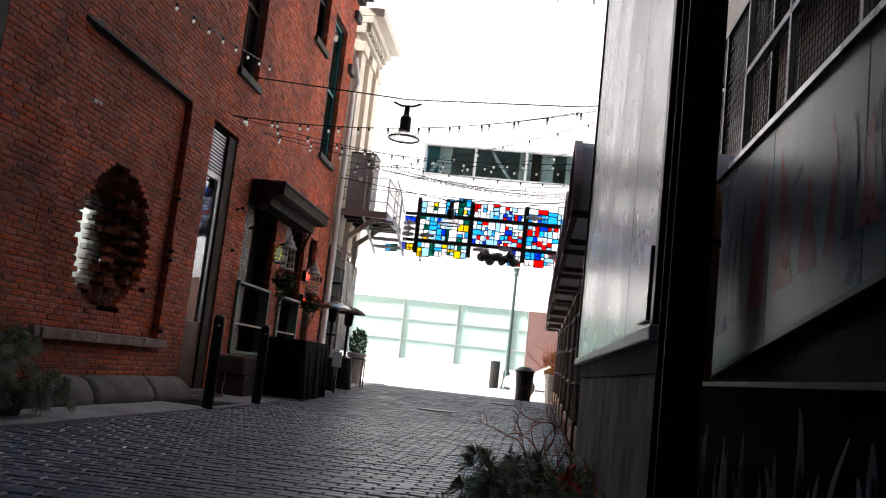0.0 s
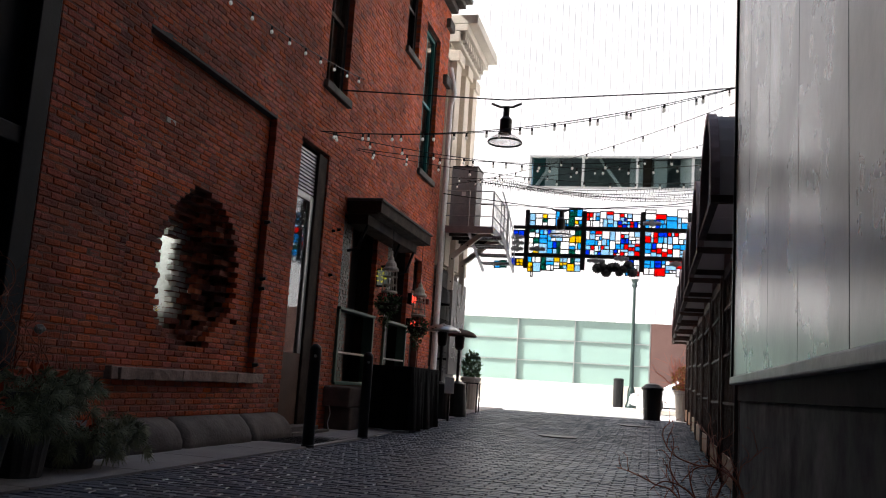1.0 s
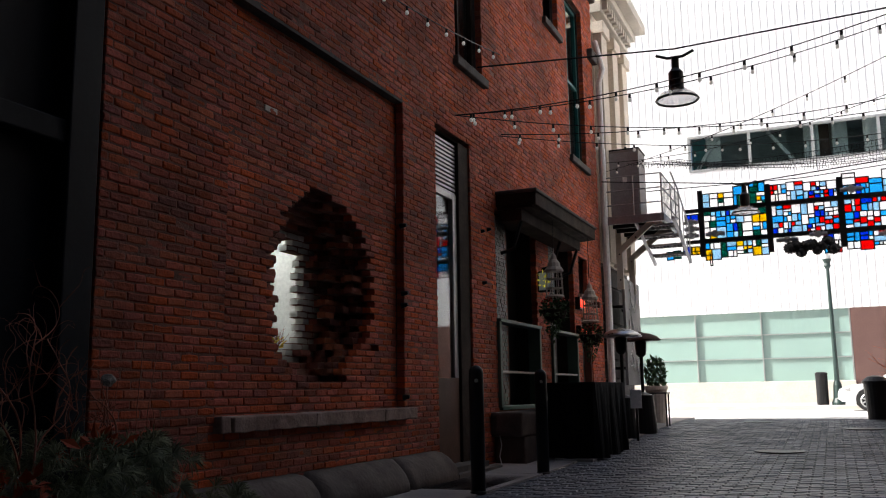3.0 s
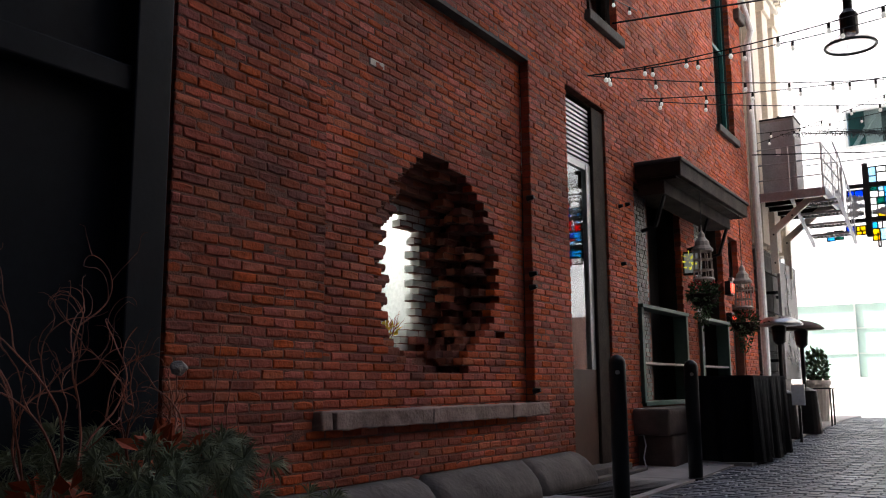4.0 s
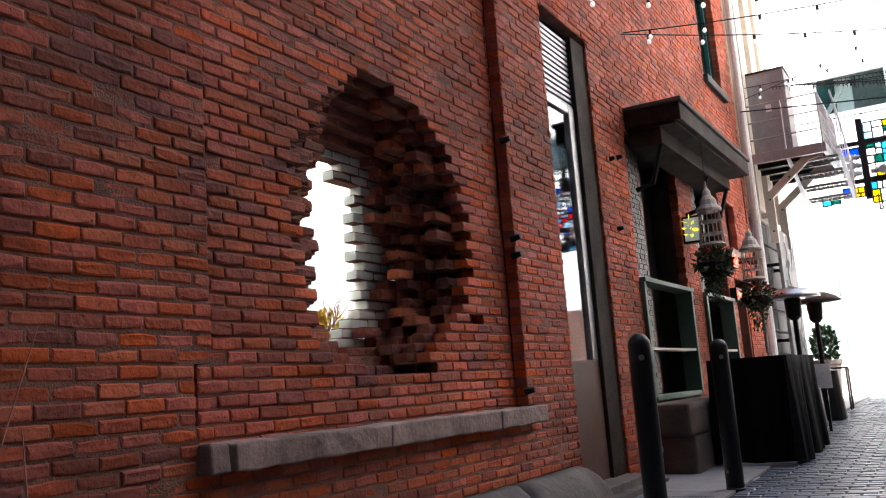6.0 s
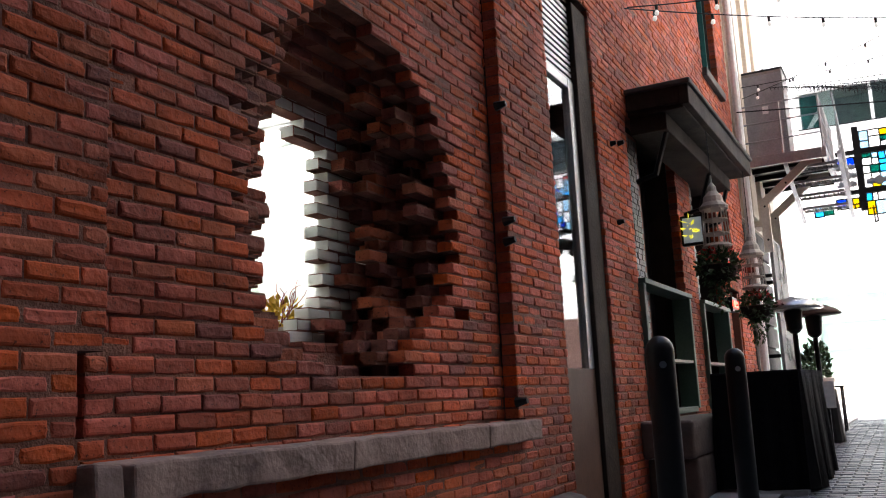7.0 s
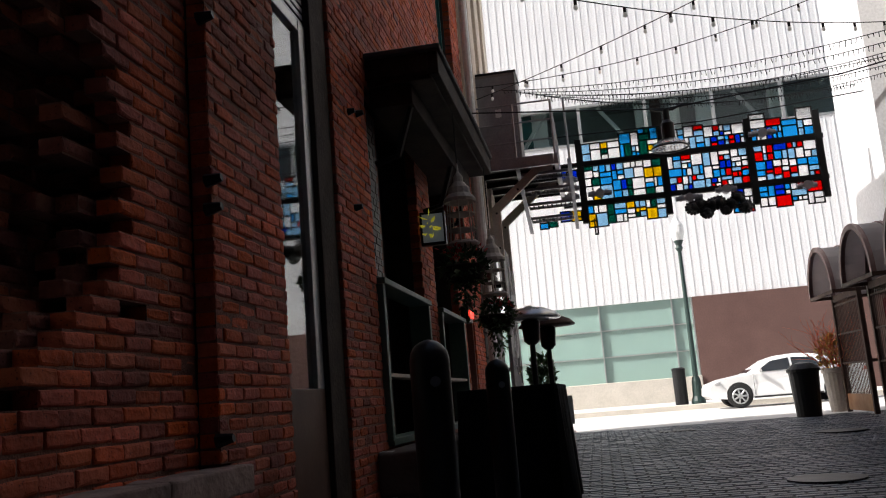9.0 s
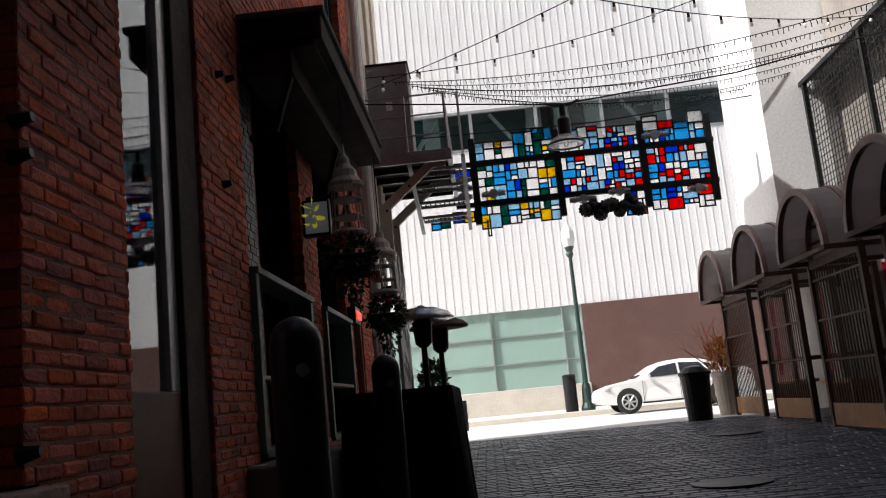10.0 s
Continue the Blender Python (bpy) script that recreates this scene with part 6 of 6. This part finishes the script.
part("lid", lathe(bmesh.new(), -4.45, 14.9, [(0.36, 0.0), (0.36, 0.022), (0.33, 0.026)], 28), LIMESTONE, ac)


# ---- parked car ----
def car(x, y, z, k=0.92):
    t = thing("car", "white four-door sedan parked at the far kerb", "car", x, y, z)
    prof = [(0, 0.4), (0.02, 0.62), (0.1, 0.74), (0.5, 0.87), (1.2, 0.97), (1.5, 1.14), (1.85, 1.34), (2.2, 1.44), (2.7, 1.47), (3.2, 1.43), (3.65, 1.3), (4.05, 1.1), (4.55, 1.05), (4.74, 0.95), (4.8, 0.55), (4.72, 0.32), (4.1, 0.25), (0.7, 0.25), (0.12, 0.3)]
    hw = 0.9

    def p(a, b, c):
        return (x + a * k, y + b * k, z + c * k)
    bm = bmesh.new()
    rings = []
    for s, yy, dz in ((0.97, -hw, 0.97), (0.99, -hw + 0.03, 1.0), (1.0, -hw + 0.14, 1.01), (1.0, hw - 0.14, 1.01), (0.99, hw - 0.03, 1.0), (0.97, hw, 0.97)):
        rings.append([bm.verts.new(p(2.4 + (a - 2.4) * s, yy * (1 - 0.24 * max(0, min(1, (c - 0.95) / 0.45))), c * dz if c > 0.9 else c)) for a, c in prof])
    for r0, r1 in zip(rings, rings[1:]):
        for i in range(len(prof)):
            j = (i + 1) % len(prof)
            bm.faces.new((r0[i], r0[j], r1[j], r1[i]))
    bm.faces.new(rings[0][::-1])
    bm.faces.new(rings[-1])
    part("body", bm, CAR, t)
    win = mat("car_glass", (0.02, 0.024, 0.03), 0.06, 0, None, 3, 0, 30, 0, 0.05)

    def side(c):
        return -hw * (1 - 0.24 * max(0, min(1, (c - 0.95) / 0.45))) - 0.012
    for q in (((1.48, 1.0), (1.95, 1.3), (2.5, 1.37), (2.5, 1.02)), ((2.57, 1.02), (2.57, 1.37), (3.2, 1.33), (3.4, 1.04)), ((3.46, 1.05), (3.27, 1.32), (3.5, 1.26), (3.78, 1.1))):
        bm = bmesh.new()
        f = bm.faces.new([bm.verts.new(p(a, side(c), c)) for a, c in q])
        part("side_window", bm, win, t, "dark glass")
    for q in (((1.22, 1.0), (2.12, 1.42)), ((4.0, 1.14), (3.3, 1.41))):
        bm = bmesh.new()
        (a0, c0), (a1, c1) = q
        bm.faces.new([bm.verts.new(v) for v in (p(a0, -0.78, c0 + 0.012), p(a0, 0.78, c0 + 0.012), p(a1, 0.62, c1 + 0.012), p(a1, -0.62, c1 + 0.012))])
        part("windscreen", bm, win, t)
    for a in (0.95, 3.75):
        for sd in (-1, 1):
            part("wheel_arch", tube(bmesh.new(), [p(a, sd * 0.8, 0.36), p(a, sd * (hw + 0.004), 0.36)], 0.385 * k, 24), TYRE, t, "dark wheel arch")
            w = part("wheel", tube(bmesh.new(), [p(a, sd * 0.72, 0.33), p(a, sd * (hw + 0.02), 0.33)], 0.33 * k, 24), TYRE, t)
            bm = bmesh.new()
            for n in range(7):
                an = n * math.tau / 7
                tube(bm, [p(a, sd * (hw + 0.03), 0.33), p(a + 0.22 * math.cos(an), sd * (hw + 0.03), 0.33 + 0.22 * math.sin(an))], 0.03 * k, 5)
            tube(bm, [p(a + 0.22 * math.cos(n * math.tau / 20), sd * (hw + 0.026), 0.33 + 0.22 * math.sin(n * math.tau / 20)) for n in range(21)], 0.025 * k, 5)
            part("rim", bm, ALU, w, "silver spoked rim")
    for a in (1.4, 2.53, 3.5):
        part("door_seam", tube(bmesh.new(), [p(a, -hw - 0.002, 0.32), p(a, -hw - 0.002, 0.96)], 0.008 * k, 4), TYRE, t)
    for a in (2.3, 3.3):
        part("door_handle", tube(bmesh.new(), [p(a, -hw - 0.02, 0.83), p(a + 0.18, -hw - 0.02, 0.84)], 0.02 * k, 6), CAR, t)
    part("headlight", tube(bmesh.new(), [p(0.08, -hw + 0.12, 0.68), p(0.4, -hw + 0.0, 0.74)], 0.06 * k, 6), STEEL, t)
    part("tail_light", tube(bmesh.new(), [p(4.55, -hw + 0.01, 0.88), p(4.74, -hw + 0.12, 0.86)], 0.07 * k, 6), REDFLOWER, t)
    part("mirror", tube(bmesh.new(), [p(1.55, -hw - 0.02, 1.02), p(1.6, -hw - 0.16, 1.05)], 0.06 * k, 6), CAR, t)
    part("sill_strip", tube(bmesh.new(), [p(1.35, -hw, 0.27), p(3.35, -hw, 0.27)], 0.03 * k, 5), TYRE, t)
    return t



sp = thing("planter", "pale round planter with a clipped dark green shrub", "planter", -4.5, 24.2, rise(24.2), "winter planters")
pot(sp, -4.5, 24.2, 0.26, 0.85, PALEPOT, rise(24.2))
part("shrub", leaf_cloud(bmesh.new(), -4.5, 24.2, 1.4, 0.22, 0.22, 0.4, 700, 0.1, 55, 0.5), LEAF3, sp, "dense green leaves")
st2 = thing("side_table", "small dark side table standing past the covered table", "side table", -4.2, 22.9, rise(22.9))
part("top", boxes((-4.4, -4.0, 22.7, 23.1, rise(22.9) + 0.7, rise(22.9) + 0.73), bevel=0.006), BLACK, st2)
for a in (-4.38, -4.05):
    for c in (22.72, 23.05):
        part("leg", boxes((a, a + 0.03, c, c + 0.03, rise(22.9), rise(22.9) + 0.7)), BLACK, st2)
car(-0.62, 35.35, rise(35))
# walls that close the street and alley behind; tall unseen south ones block sky light
setting("wall_street_left", boxes((-45, -12, 46, 60, 0, 9)), LIMESTONE, "pale building along the street", "wall")
setting("wall_south", boxes((-30, 18, -16.3, -14.05, 0, 46)), DARKSTONE, "unseen plain dark wall closing the alley behind, added to block sky light", "wall")
setting("wall_southwest", boxes((-30, -5.5, -14, 7.28, 0, 40)), DARKSTONE, "unseen tall dark mass behind the shopfront, added to block sky light", "wall")

# ---- things in the gallery, seen through the hole ----
pd = thing("pedestal", "white square display pedestal in the gallery", "pedestal", -6.22, 11.1, 0.2)
part("body", boxes((-6.4, -6.04, 10.92, 11.28, 0.2, 1.28), bevel=0.01), WHITE, pd)
gf = thing("flower_stand", "yellow flowers and dry red twigs in a pot in the gallery", "plant", -6.2, 11.1, 1.28)
pot(gf, -6.2, 11.1, 0.1, 0.22, PALEPOT, 1.28)
part("blossom", leaf_cloud(bmesh.new(), -6.2, 11.08, 1.58, 0.12, 0.14, 0.08, 110, 0.07, 41), mat("yellow_petal", (0.8, 0.5, 0.03), 0.6), gf, "yellow flowers")
bm = bmesh.new()
for i in range(3):
    crooked(bm, (-6.2, 11.1, 1.45), (rr.uniform(-0.4, 0.4), rr.uniform(-0.4, 0.4), 1), 0.3, 0.007, 500 + i, 0.3, 8, 1)
part("dry_brush", bm, TWIG, gf, "red twigs")

# ---- single bricks round the hole ----
VAR = []
for i in range(10):
    v, f = brick_verts(0, -(BL - JT) / 2, (BL - JT) / 2, -(CH - JB) / 2, (CH - JB) / 2, 0.1, 0.006, 0.005)
    VAR.append(mesh_of("brick", v, f, BRICK))
for y0, y1, z0, z1 in SINGLE:
    o = new("brick", VAR[RNG.randrange(10)])
    o.location = (WR + RNG.uniform(0.002, 0.008), (y0 + y1) / 2, (z0 + z1) / 2 + wavy((y0 + y1) / 2, z0))
    o.parent = recess

# ---- single pavers of the alley ----
VAR = []
for i in range(8):
    j = lambda: PR.uniform(-0.003, 0.003)
    x1, y1 = PL - 0.015, PW - 0.016
    v = [(0.008, 0.008, j()), (x1 - 0.008, 0.008, j()), (x1 - 0.008, y1 - 0.008, j()), (0.008, y1 - 0.008, j()), (0, 0, -0.012), (x1, 0, -0.012), (x1, y1, -0.012), (0, y1, -0.012)]
    VAR.append(mesh_of("paver", v, [(0, 1, 2, 3), (4, 5, 1, 0), (5, 6, 2, 1), (6, 7, 3, 2), (7, 4, 0, 3)], PAVER))
for x0, y0 in SOLO[:300]:
    o = new("paver", VAR[PR.randrange(8)])
    o.location = (x0, y0, PR.uniform(-0.0035, 0.0035))
    o.parent = alley
